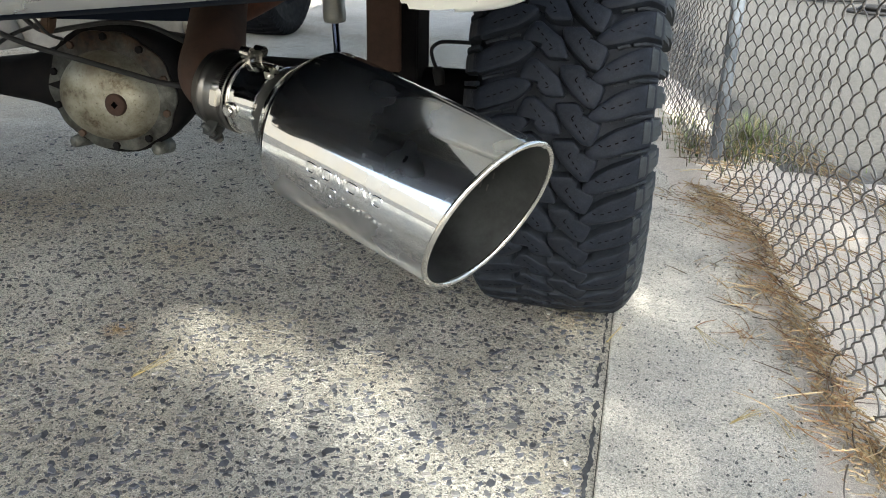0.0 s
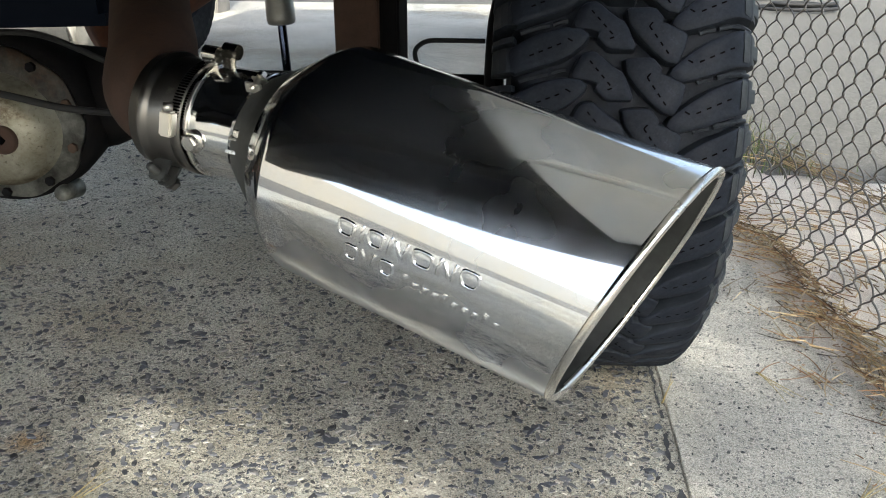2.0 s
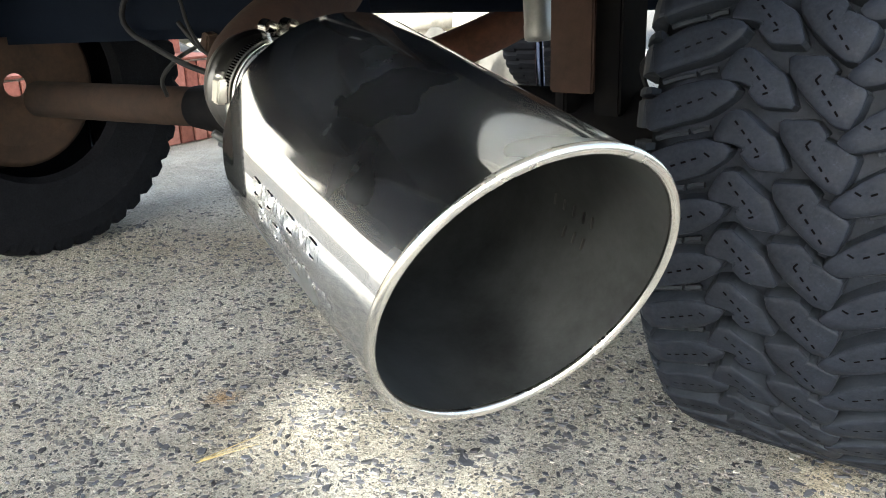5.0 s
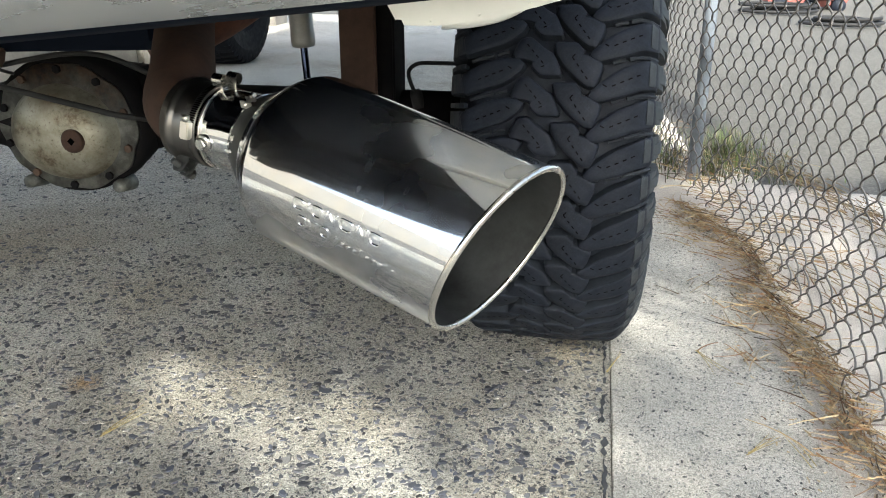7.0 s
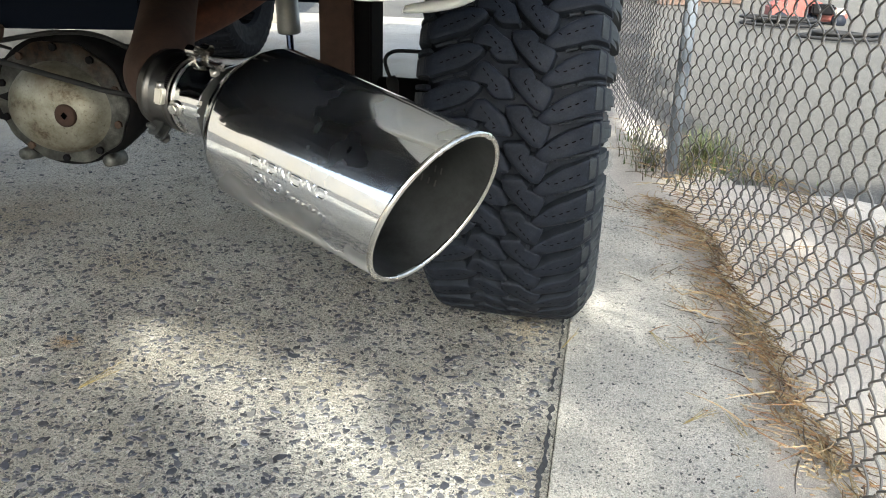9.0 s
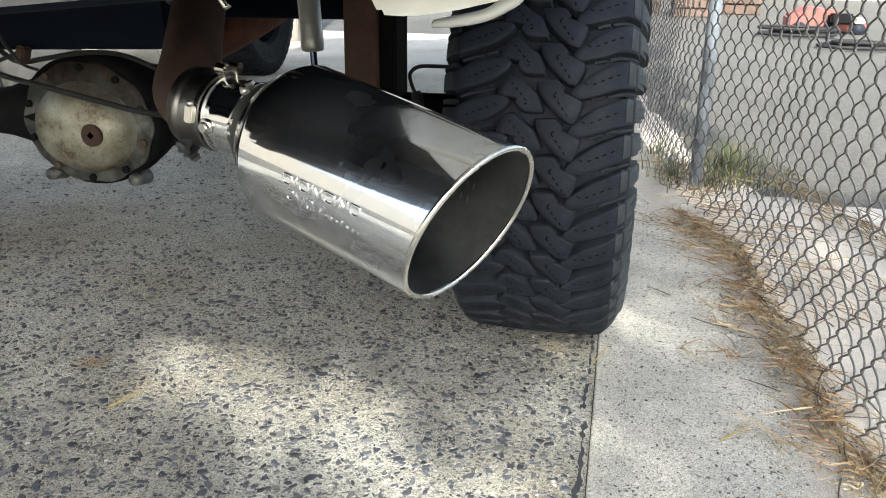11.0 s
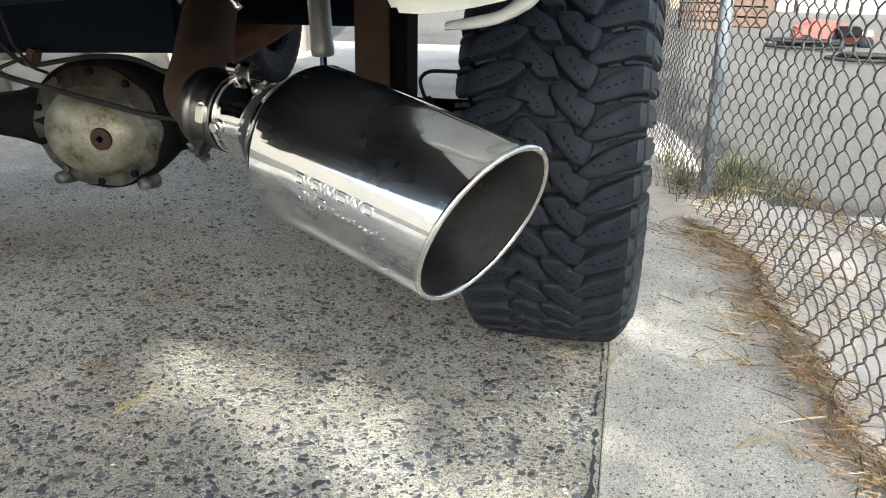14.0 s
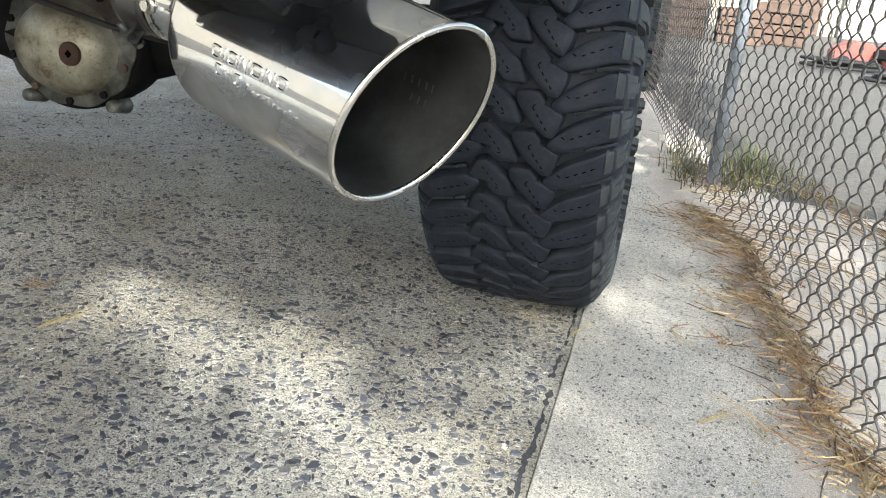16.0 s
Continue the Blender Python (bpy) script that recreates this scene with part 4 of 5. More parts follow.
def fence_wires():
    path = smooth_path([(x, y, 0) for x, y in FENCE_LINE], 24)
    along = [0.0]
    for a, b in zip(path, path[1:]):
        along.append(along[-1] + (b - a).length)
    bm = bmesh.new()
    pts = []
    n = 36
    for k in range(n * 8 + 1):
        q = k / 8
        tri = 1 - 2 * abs((q % 2) - 1)
        x = 0.5 * (HALF + 0.004) * (-1) * max(-1, min(1, 1.10 * tri)) * 1.0
        pts.append((x, 0.0062 * math.sin(math.pi * q), q * DIAMOND / 2))
    tube(pts, 0.0020, 6, True, bm)
    me = bpy.data.meshes.new("wire")
    for f in bm.faces:
        f.smooth = True
    bm.to_mesh(me)
    bm.free()
    me.materials.append(M_WIRE)
    s, i, k = 0.0, 0, 0
    while s < along[-1] and k < 295:
        while along[i + 1] < s:
            i += 1
        t = (path[i + 1] - path[i]).normalized()
        p = path[i] + t * (s - along[i])
        ob = new("wire", me)
        ob.parent = fence
        ob.matrix_world = Matrix.Translation((p.x, p.y, 0.012 + (DIAMOND / 2 if k % 2 else 0) + 0.01 * math.sin(s * 3.1))) @ Matrix.Rotation(math.atan2(t.y, t.x), 4, "Z")
        s += HALF
        k += 1


fence_wires()
for x, y in ((0.665, 3.24), (0.06, 7.9)):
    part("fence_post", tube([(x, y, -0.02), (x, y, 1.5)], 0.021, 24), M_GALV, fence, "galvanised steel fence post")


# ---- sand and needles along the fence ----
def sand_bank():
    bm = bmesh.new()
    nx, ny = 60, 220
    rows = []
    for j in range(ny + 1):
        y = -1.0 + 9.5 * j / ny
        edge = np.interp(y, [p[1] for p in FENCE_LINE], [p[0] for p in FENCE_LINE]) - 0.13 + 0.05 * noise.noise((y * 3.1, 0.3, 0)) + 0.03 * noise.noise((y * 9, 2.3, 0))
        row = []
        for i in range(nx + 1):
            u = 2.2 * (i / nx) ** 1.7
            fall = max(0.0, u - (0.42 if y < 3.0 else max(0.12, 0.42 - 0.4 * (y - 3.0)))) / 1.0
            h = 0.022 * (1 - math.exp(-u * 7)) + 0.010 * noise.noise((u * 7, y * 5, 1.0)) * min(1, u * 8) - 0.003 - (0.075 if y < 3.2 else 0.5) * fall ** 1.4
            row.append(bm.verts.new((edge + u, y, h)))
        rows.append(row)
    for a, b in zip(rows, rows[1:]):
        for i in range(nx):
            bm.faces.new((a[i], a[i + 1], b[i + 1], b[i]))
    tagged(part("sand_bank", bm, M_SAND), "drifted pale sand along the fence foot", "sand", kind="stuff")


sand_bank()

# ---- loose stones of the driveway ----
def stone_shape(rng, r, turn, x=0.0, y=0.0):
    """A worn chip set in the concrete: its rim and its sloping top."""
    sides = rng.choice((5, 6, 6, 7, 8))
    flat, h = rng.uniform(0.28, 0.75), min(0.0034, r * rng.uniform(0.10, 0.34))
    tx, ty = rng.gauss(0, 0.10), rng.gauss(0, 0.10)
    jag = [rng.uniform(0.68, 1.2) for _ in range(sides)]
    verts = []
    for ring, z in ((1.0, -0.0008), (rng.uniform(0.72, 0.9), h)):
        for k in range(sides):
            a = 6.2832 * (k + 0.35 * math.sin(7.0 * k + turn)) / sides
            px, py = r * ring * jag[k] * math.cos(a), r * ring * jag[k] * flat * math.sin(a)
            verts.append((x + px * math.cos(turn) - py * math.sin(turn), y + px * math.sin(turn) + py * math.cos(turn), z + (tx * px + ty * py if z > 0 else 0)))
    faces = [(k, (k + 1) % sides, sides + (k + 1) % sides, sides + k) for k in range(sides)] + [tuple(sides + k for k in range(sides))]
    return verts, faces


def stones(name, count, region, sizes, mat, label, seed, power=2.2):
    rng = random.Random(seed)
    verts, faces = [], []
    x0, x1, y0, y1 = region
    for _ in range(count):
        x = rng.uniform(x0, x1)
        y = y0 + (y1 - y0) * rng.random() ** 1.25
        if x < JOINT and y > 2.3 and rng.random() < 0.75:      # sand hides some of them under the truck
            continue
        r = sizes[0] + (sizes[1] - sizes[0]) * rng.random() ** power
        v, f = stone_shape(rng, r, rng.uniform(0, 6.28), x, y)
        base = len(verts)
        verts += v
        faces += [tuple(base + i for i in face) for face in f]
    me = bpy.data.meshes.new(name)
    me.from_pydata(verts, [], faces)
    me.materials.append(mat)
    tagged(new(name, me), label, "stones", kind="stuff")


def stone_material(name, stops, single=False):
    m = Mat(name, rough=0.75, spec=0.4)
    tone = m.ramp(m.rnd() if single else m.island(), stops)
    m.color(m.mix(1.0, tone, m.ramp(m.noise(260, 4, 0.7), [(0.3, 0.7), (0.7, 1.2)]), "MULTIPLY"))
    return m.bump(m.noise(400, 3), 0.3, 0.001).m


STONE_TONES = [(0.0, (0.018, 0.018, 0.020)), (0.2, (0.045, 0.050, 0.064)), (0.4, (0.10, 0.10, 0.105)), (0.6, (0.028, 0.033, 0.048)), (0.75, (0.15, 0.145, 0.135)), (0.9, (0.06, 0.067, 0.09)), (1.0, (0.20, 0.185, 0.165))]
M_DARKSTONE = stone_material("slate_chips", STONE_TONES)
M_PALESTONE = stone_material("pale_pebbles", [(0.0, (0.44, 0.42, 0.375)), (0.35, (0.38, 0.355, 0.31)), (0.6, (0.30, 0.27, 0.225)), (0.85, (0.40, 0.38, 0.335)), (1.0, (0.50, 0.485, 0.445))])
M_GREYGRIT = stone_material("grey_grit", [(0.0, (0.035, 0.036, 0.038)), (0.22, (0.10, 0.098, 0.092)), (0.55, (0.20, 0.19, 0.175)), (1.0, (0.42, 0.40, 0.35))])
stones("slate_chip_stones", 30000, (-1.7, JOINT - 0.02, 1.10, 3.6), (0.0020, 0.0105), M_DARKSTONE, "dark slate chips set in the concrete", 3, 2.6)
stones("pale_pebble_stones", 6500, (-1.5, JOINT - 0.02, 1.15, 3.2), (0.0015, 0.0055), M_PALESTONE, "pale pebbles set in the concrete", 4)
stones("sidewalk_grit", 9500, (JOINT + 0.012, 0.80, 1.15, 3.2), (0.0008, 0.0044), M_GREYGRIT, "dark grit in the sandy concrete", 5, 3.0)


def single_stones():
    """The largest chips, each a piece of the driveway."""
    rng = random.Random(14)
    shapes = []
    for k in range(14):
        me = bpy.data.meshes.new("stone")
        v, f = stone_shape(rng, 1.0, 0.0)
        top = max(q[2] for q in v)
        me.from_pydata([(x, y, 0.22 * z / top if z > 0 else -0.05) for x, y, z in v], [], f)
        me.materials.append(stone_material("large_slate_chips", STONE_TONES, True) if k == 0 else shapes[0].materials[0])
        shapes.append(me)
    slab_ob = bpy.data.objects["pavement_driveway"]
    for _ in range(290):
        x, y = rng.uniform(-0.62, JOINT - 0.03), 1.28 + 0.75 * rng.random() ** 1.3
        ob = new("stone", rng.choice(shapes))
        ob.parent = slab_ob
        r = 0.0075 + 0.0085 * rng.random() ** 2
        ob.matrix_world = pose(x, y, 0.0006, rng.gauss(0, 3), rng.gauss(0, 3), rng.uniform(0, 360)) @ Matrix.Diagonal((r, r, min(r, 0.009), 1))


single_stones()


# ---- the joint between the slabs ----
def joint_filler():
    bm = bmesh.new()
    left, right = [], []
    n = 420
    for k in range(n):
        y = 1.0 + 2.6 * k / (n - 1)
        w = (0.0032 if y < 1.84 else 0.0014) + 0.0042 * noise.noise((y * 15, 0, 0)) + 0.0050 * noise.noise((y * 70, 4, 0))
        c = JOINT - 0.014 + 0.005 * noise.noise((y * 9, 7, 0)) + 0.004 * noise.noise((y * 34, 2, 0))
        left.append(bm.verts.new((c - max(0.0004, w + 0.0016 * noise.noise((y * 160, 1, 0))), y, 0.0016)))
        right.append(bm.verts.new((c + max(0.0004, w + 0.0016 * noise.noise((y * 160, 6, 0))), y, 0.0016)))
    for k in range(n - 1):
        if noise.noise((k * 0.09, 9.0, 0)) > -0.30:
            bm.faces.new((left[k], right[k], right[k + 1], left[k + 1]))
    tagged(part("joint_filler", bm, plain("old_joint_tar", (0.03, 0.031, 0.034), 0.9, 0.0, 0.5, 120)), "dark crumbling filler in the slab joint", "joint filler", kind="structure")


joint_filler()


# ---- needles, straw and grass ----
FX, FY = [p[0] for p in FENCE_LINE], [p[1] for p in FENCE_LINE]


def fence_x(y):
    return float(np.interp(y, FY, FX))


def sand_top(x, y):
    """About how high the sand lies."""
    u = x - fence_x(y) + 0.13
    return 0.002 if u < 0 else 0.005 + 0.022 * (1 - math.exp(-7 * u)) - 0.075 * max(0.0, u - 0.42) ** 1.4


def strands(name, items, mat, label, category, radius):
    """Curved dry needles as one object: items of (start, heading, length, bend, rise)."""
    verts, faces = [], []
    for (x, y, z), head, length, bend, rise in items:
        base = len(verts)
        h, px, py, pz = head, x, y, sand_top(x, y) + z * 0.6
        for k in range(5):
            f = k / 4
            r = radius * (1.0 - 0.55 * f)
            nx, ny = -math.sin(h), math.cos(h)
            verts += [(px + nx * r, py + ny * r, pz), (px - nx * r, py - ny * r, pz), (px, py, pz + 1.5 * r)]
            px += math.cos(h) * length / 4
            py += math.sin(h) * length / 4
            pz = max(sand_top(px, py), pz + rise * length / 4 * (1 - 1.6 * f))
            h += bend / 4
        for k in range(4):
            b = base + 3 * k
            for i, j in ((0, 1), (1, 2), (2, 0)):
                faces.append((b + i, b + j, b + 3 + j, b + 3 + i))
    me = bpy.data.meshes.new(name)
    me.from_pydata(verts, [], faces)
    me.materials.append(mat)
    return tagged(new(name, me), label, category, kind="stuff")


def straw(name, stops):
    m = Mat(name, rough=0.65, spec=0.35)
    m.color(m.ramp(m.island(), stops))
    return m.m


M_NEEDLE = straw("dry_pine_needles", [(0.0, (0.14, 0.075, 0.038)), (0.16, (0.42, 0.305, 0.165)), (0.32, (0.026, 0.018, 0.014)), (0.50, (0.46, 0.365, 0.22)), (0.66, (0.034, 0.022, 0.016)), (0.82, (0.24, 0.13, 0.06)), (1.0, (0.31, 0.235, 0.115))])
M_YELLOW = straw("yellow_straw", [(0.0, (0.36, 0.28, 0.11)), (1.0, (0.25, 0.19, 0.075))])
M_GRASS = straw("grass_blades", [(0.0, (0.055, 0.085, 0.03)), (0.35, (0.11, 0.15, 0.05)), (0.55, (0.24, 0.21, 0.11)), (0.75, (0.06, 0.045, 0.03)), (1.0, (0.05, 0.075, 0.025))])


def needles():
    rng = random.Random(21)
    out = []

    def clump(x, y, head, n, size, z=0.004, long=(0.05, 0.13), fan=0.22):
        for _ in range(n):
            out.append(((x + rng.gauss(0, size), y + rng.gauss(0, size), z + rng.uniform(0, 0.012)), head + rng.gauss(0, fan) + (math.pi if rng.random() < 0.4 else 0), rng.uniform(*long), rng.gauss(0, 0.35), rng.uniform(0, 0.08)))

    ridge = smooth_path([(0.60, 2.92, 0), (0.68, 2.74, 0), (0.732, 2.56, 0), (0.748, 2.39, 0), (0.752, 2.225, 0), (0.764, 2.06, 0), (0.776, 1.93, 0), (0.782, 1.80, 0), (0.785, 1.69, 0), (0.803, 1.59, 0), (0.825, 1.47, 0), (0.85, 1.30, 0), (0.87, 1.1, 0)], 8)
    for k in range(1, len(ridge)):                         # the swept ridge at the fence foot
        d = ridge[k] - ridge[k - 1]
        p, head = ridge[k], math.atan2(d.y, d.x)
        thick = max(0.15, 0.65 + 1.5 * noise.noise((k * 0.30, 2.0, 0.0)))
        clump(p.x + 0.006, p.y, head + rng.gauss(0, 0.4), int(8 * thick), 0.018, 0.001, (0.03, 0.11), 0.5)
        clump(p.x, p.y, rng.uniform(0, 3.1), int(16 * thick), 0.022, 0.0, (0.005, 0.022), 1.2)
    for _ in range(26):                                    # ragged wisps on the pavement side
        y = rng.uniform(1.90, 2.95)
        edge = float(np.interp(-y, [-p.y for p in ridge], [p.x for p in ridge]))
        x = edge - abs(rng.gauss(0.02, 0.055))
        clump(x, y, rng.gauss(1.95, 0.35), rng.randint(5, 11), 0.016, 0.002, (0.03, 0.085), 0.45)
        clump(x, y, rng.uniform(0, 3.1), rng.randint(3, 7), 0.030, 0.0, (0.004, 0.016), 1.2)
    for x, y, n in ((0.667, 2.085, 18), (0.64, 2.19, 12), (0.70, 2.20, 18), (0.655, 1.96, 16), (0.66, 2.51, 12), (0.725, 2.33, 18), (0.61, 2.34, 9), (0.62, 2.75, 10)):
        clump(x, y, rng.uniform(1.5, 2.5), int(0.7 * n), 0.016, 0.002, (0.035, 0.09), 0.5)
    for _ in range(48):                                    # loose clumps behind the fence
        y = rng.uniform(1.2, 3.6)
        clump(fence_x(y) + abs(rng.gauss(0.08, 0.16)), y, rng.gauss(2.15, 0.5), rng.randint(4, 10), 0.035, 0.018, (0.05, 0.14), 0.4)
    for _ in range(420):                                   # crumbs of bark and needle strewn beside the ridge
        y = rng.uniform(1.45, 2.95)
        clump(fence_x(y) - 0.02 - abs(rng.gauss(0, 0.075)), y, rng.uniform(0, 3.1), 1, 0.012, 0.0, (0.004, 0.014), 1.0)
    for _ in range(90):                                    # single needles
        y = rng.uniform(1.0, 4.2)
        clump(fence_x(y) + rng.gauss(0.03, 0.11), y, rng.uniform(0, 3.1), 1, 0.02, 0.008)
    for k in range(26):                                    # the drift where sand meets asphalt
        f = rng.random()
        clump(0.80 + 0.50 * f + rng.gauss(0, 0.05), 3.6 - 1.2 * f, 1.95 + rng.gauss(0, 0.3), rng.randint(7, 14), 0.035, 0.016, (0.07, 0.15), 0.3)
    clump(0.707, 1.632, -1.1, 2, 0.004, 0.003, (0.10, 0.13), 0.08)
    strands("pine_needles", out, M_NEEDLE, "dry brown pine needles drifted along the fence", "pine needles", 0.0015)
    bits = []
    for x, y, h, n in ((-0.47, 1.49, 1.2, 3), (0.600, 1.627, 0.80, 4), (0.378, 1.86, 1.2, 3), (0.557, 1.981, -1.18, 3), (0.70, 1.605, 1.9, 2)):
        for _ in range(n):
            bits.append(((x + rng.gauss(0, 0.003), y + rng.gauss(0, 0.003), 0.003), h + rng.gauss(0, 0.08), rng.uniform(0.07, 0.11), rng.gauss(0, 0.15), 0.05))
    strands("straw_stalks", bits, M_YELLOW, "a few yellow straw stalks on the concrete", "straw", 0.0009)


needles()


def grass():
    rng = random.Random(5)
    verts, faces = [], []
    for cx, cy, n, tall in ((0.80, 3.50, 620, 1.0), (0.74, 3.30, 160, 0.7), (0.60, 3.42, 150, 0.75), (0.95, 3.30, 120, 0.5), (0.56, 3.75, 90, 0.6)):
        for _ in range(n):
            a, r = rng.uniform(0, 6.28), abs(rng.gauss(0, 0.09 if n > 300 else 0.055))
            x, y = cx + 1.1 * r * math.cos(a), cy + 1.9 * r * math.sin(a)
            h, lean, w = rng.uniform(0.04, 0.155) * tall * (1 - min(0.6, r * 2)), rng.uniform(0.1, 0.9), rng.uniform(0.0012, 0.0026)
            la = a + rng.gauss(0, 0.9)
            base = len(verts)
            for k in range(4):
                f = k / 3
                px, py, z = x + math.cos(la) * lean * h * f * f, y + math.sin(la) * lean * h * f * f, 0.01 + h * f * (1 - 0.35 * lean * f)
                ww = w * (1 - 0.85 * f)
                verts += [(px - math.sin(la) * ww, py + math.cos(la) * ww, z), (px + math.sin(la) * ww, py - math.cos(la) * ww, z)]
            for k in range(3):
                b = base + 2 * k
                faces.append((b, b + 1, b + 3, b + 2))
    me = bpy.data.meshes.new("grass_tuft")
    me.from_pydata(verts, [], faces)
    me.materials.append(M_GRASS)
    tagged(new("grass_tuft", me), "green and straw-coloured grass tuft behind the fence post", "grass", kind="stuff")


grass()


# ---- the house side ----
M_BRICK = Mat("red_brick", rough=0.9)
M_BRICK.color(M_BRICK.mix(1.0, M_BRICK.ramp(M_BRICK.rnd(), [(0.0, (0.24, 0.085, 0.06)), (0.5, (0.34, 0.13, 0.10)), (1.0, (0.42, 0.19, 0.15))]), M_BRICK.ramp(M_BRICK.noise(60, 5), [(0.3, 0.75), (0.7, 1.15)]), "MULTIPLY"))
M_BRICK.bump(M_BRICK.noise(150, 5), 0.4, 0.002)
M_BRICK = M_BRICK.m
M_MORTAR = plain("pale_mortar", (0.42, 0.39, 0.35), 0.95, 0.0, 0.15, 80)


def brick_steps():
    """Three garden steps, each faced with bricks set on end."""
    top = empty("brick_steps", label="three red brick garden steps beside the driveway", category="steps")
    top.matrix_world = Matrix.Translation((-3.1, 2.6, 0))
    me = bpy.data.meshes.new("brick")
    bm = box((0.022, 0.066, 0.150), Matrix(), 0.004)
    bm.to_mesh(me)
    bm.free()
    me.materials.append(M_BRICK)
    for k in range(3):
        x, z = -2.66 - 0.30 * k, 0.17 * k
        core = part("step", box((1.3 - 0.30 * k, 1.36, 0.165), pose(x - 0.012 - (1.3 - 0.30 * k) / 2, 3.04, z + 0.0825), 0.004), M_MORTAR, top, smooth=False)
        for n in range(18):
            ob = new("brick", me)
            ob.parent = core
            ob.matrix_world = pose(x, 2.40 + 0.0745 * n, z + 0.079, 0, random.Random(k * 50 + n).gauss(0, 0.8), 0)
        part("tread", box((0.34, 1.38, 0.012), pose(x - 0.158, 3.04, z + 0.170), 0.003), M_BRICK, core, smooth=False)


brick_steps()


def garden_wall():
    """A low dry wall of pale rough stones."""
    rng = random.Random(31)
    top = tagged(part("wall_garden", box((2.9, 0.22, 0.50), pose(-3.55, 4.75, 0.24, 0, 0, 34), 0.01), M_MORTAR, smooth=False), "low wall of pale rough stones beside the garden steps", "wall", kind="structure")
    m = pose(-3.55, 4.75, 0.0, 0, 0, 34)
    for row in range(3):
        x = -1.45
        while x < 1.40:
            w = rng.uniform(0.20, 0.42)
            bm = bmesh.new()
            bmesh.ops.create_cube(bm, size=1.0)
            bmesh.ops.bevel(bm, geom=bm.edges[:], offset=0.16, segments=2, affect="EDGES")
            for v in bm.verts:
                v.co += 0.10 * Vector((noise.noise(v.co * 2.3 + Vector((x, row, 0))), noise.noise(v.co * 2.3 + Vector((row, x, 5))), noise.noise(v.co * 2.3 + Vector((3, row, x)))))
            bmesh.ops.transform(bm, matrix=m @ pose(x + w / 2, -0.10, 0.095 + 0.175 * row) @ Matrix.Diagonal((w * 0.98, 0.16, 0.185, 1)), verts=bm.verts)
            part("stone", bm, M_PALEROCK, top)
            x += w


M_PALEROCK = plain("pale_wall_stone", (0.36, 0.34, 0.30), 0.9, 0.0, 0.35, 11)
garden_wall()


tagged(part("wall_house", box((11.0, 0.3, 3.0), pose(-7.9, 7.6, 1.48), 0.01), plain("grey_brown_stucco", (0.22, 0.20, 0.175), 0.9, 0.0, 0.2, 7), smooth=False), "plain grey-brown stucco house wall behind the garden", "wall", kind="structure")


# Unseen wall, added to give the polished tip a beige low reflection.
tagged(part("wall_reflected", box((0.3, 21.0, 2.8), pose(-9.6, -3.4, 1.38), 0.01), plain("beige_reflected_stucco", (0.52, 0.47, 0.39), 0.9, 0.0, 0.2, 7), smooth=False), "unseen plain beige wall added for its reflection in the exhaust tip", "wall", kind="structure")


def rock(name, at, size, seed, mat, label):
    bm = bmesh.new()
    bmesh.ops.create_icosphere(bm, subdivisions=3, radius=1.0)
    for v in bm.verts:
        n = v.co.normalized()
        d = 0.25 * noise.noise(n * 1.4 + Vector((seed, 0, 0))) + 0.10 * noise.noise(n * 4 + Vector((0, seed, 0)))
        v.co = n * (1 + d)
        v.co = Vector((v.co.x * size[0], v.co.y * size[1], max(-0.1, v.co.z) * size[2]))
    tagged(part(name, bm, mat, matrix=pose(*at, 0, 0, seed * 40)), label, "rock", group="rocks edging the garden")


M_ROCK = plain("pale_limestone", (0.11, 0.105, 0.095), 0.9, 0.0, 0.25, 9)
for k, (x, y, a, b, c) in enumerate(((-3.35, 4.35, 0.34, 0.26, 0.34), (-2.95, 4.75, 0.28, 0.22, 0.30), (-2.62, 5.15, 0.20, 0.20, 0.36), (-2.36, 5.45, 0.17, 0.18, 0.36), (-3.8, 4.0, 0.3, 0.3, 0.4))):
    rock("garden_rock", (x, y, 0), (a, b, c), k + 1.3, M_ROCK, "pale weathered garden rock at the lawn edge")


def bush(name, at, spread, count, seed, label, leaf=0.05, mat=None):
    rng = random.Random(seed)
    top = empty(name, label=label, category="bush")
    top.matrix_world = Matrix.Translation(at)
    stem = bmesh.new()
    for k in range(5):
        a = 1.257 * k
        tube(smooth_path([Vector((0, 0, 0)), Vector((0.2 * spread * math.cos(a), 0.2 * spread * math.sin(a), 0.4 * spread)), Vector((0.5 * spread * math.cos(a), 0.5 * spread * math.sin(a), 0.8 * spread))], 3), [0.012 * (1 - 0.1 * i) for i in range(7)], 6, True, stem)
    part("stem", stem, M_AXLE, top, matrix=Matrix.Translation(at))
    verts, faces = [], []
    for _ in range(count):
        p = Vector((rng.gauss(0, 0.4), rng.gauss(0, 0.4), rng.uniform(0.1, 1.1))) * spread
        n = Vector((rng.gauss(0, 1), rng.gauss(0, 1), rng.gauss(0.4, 1))).normalized()
        u, v, _ = frame_of(n)
        b = len(verts)
        l = leaf * rng.uniform(0.6, 1.3)
        verts += [tuple(p + u * l), tuple(p + v * l * 0.4 + n * 0.1 * l), tuple(p - u * l), tuple(p - v * l * 0.4)]
        faces.append((b, b + 1, b + 2, b + 3))
    me = bpy.data.meshes.new("leaves")
    me.from_pydata(verts, [], faces)
    me.materials.append(mat or M_LEAF)
    ob = new("leaves", me)
    ob.parent = top
    ob.matrix_world = Matrix.Translation(at)
    tagged(ob, kind="stuff")


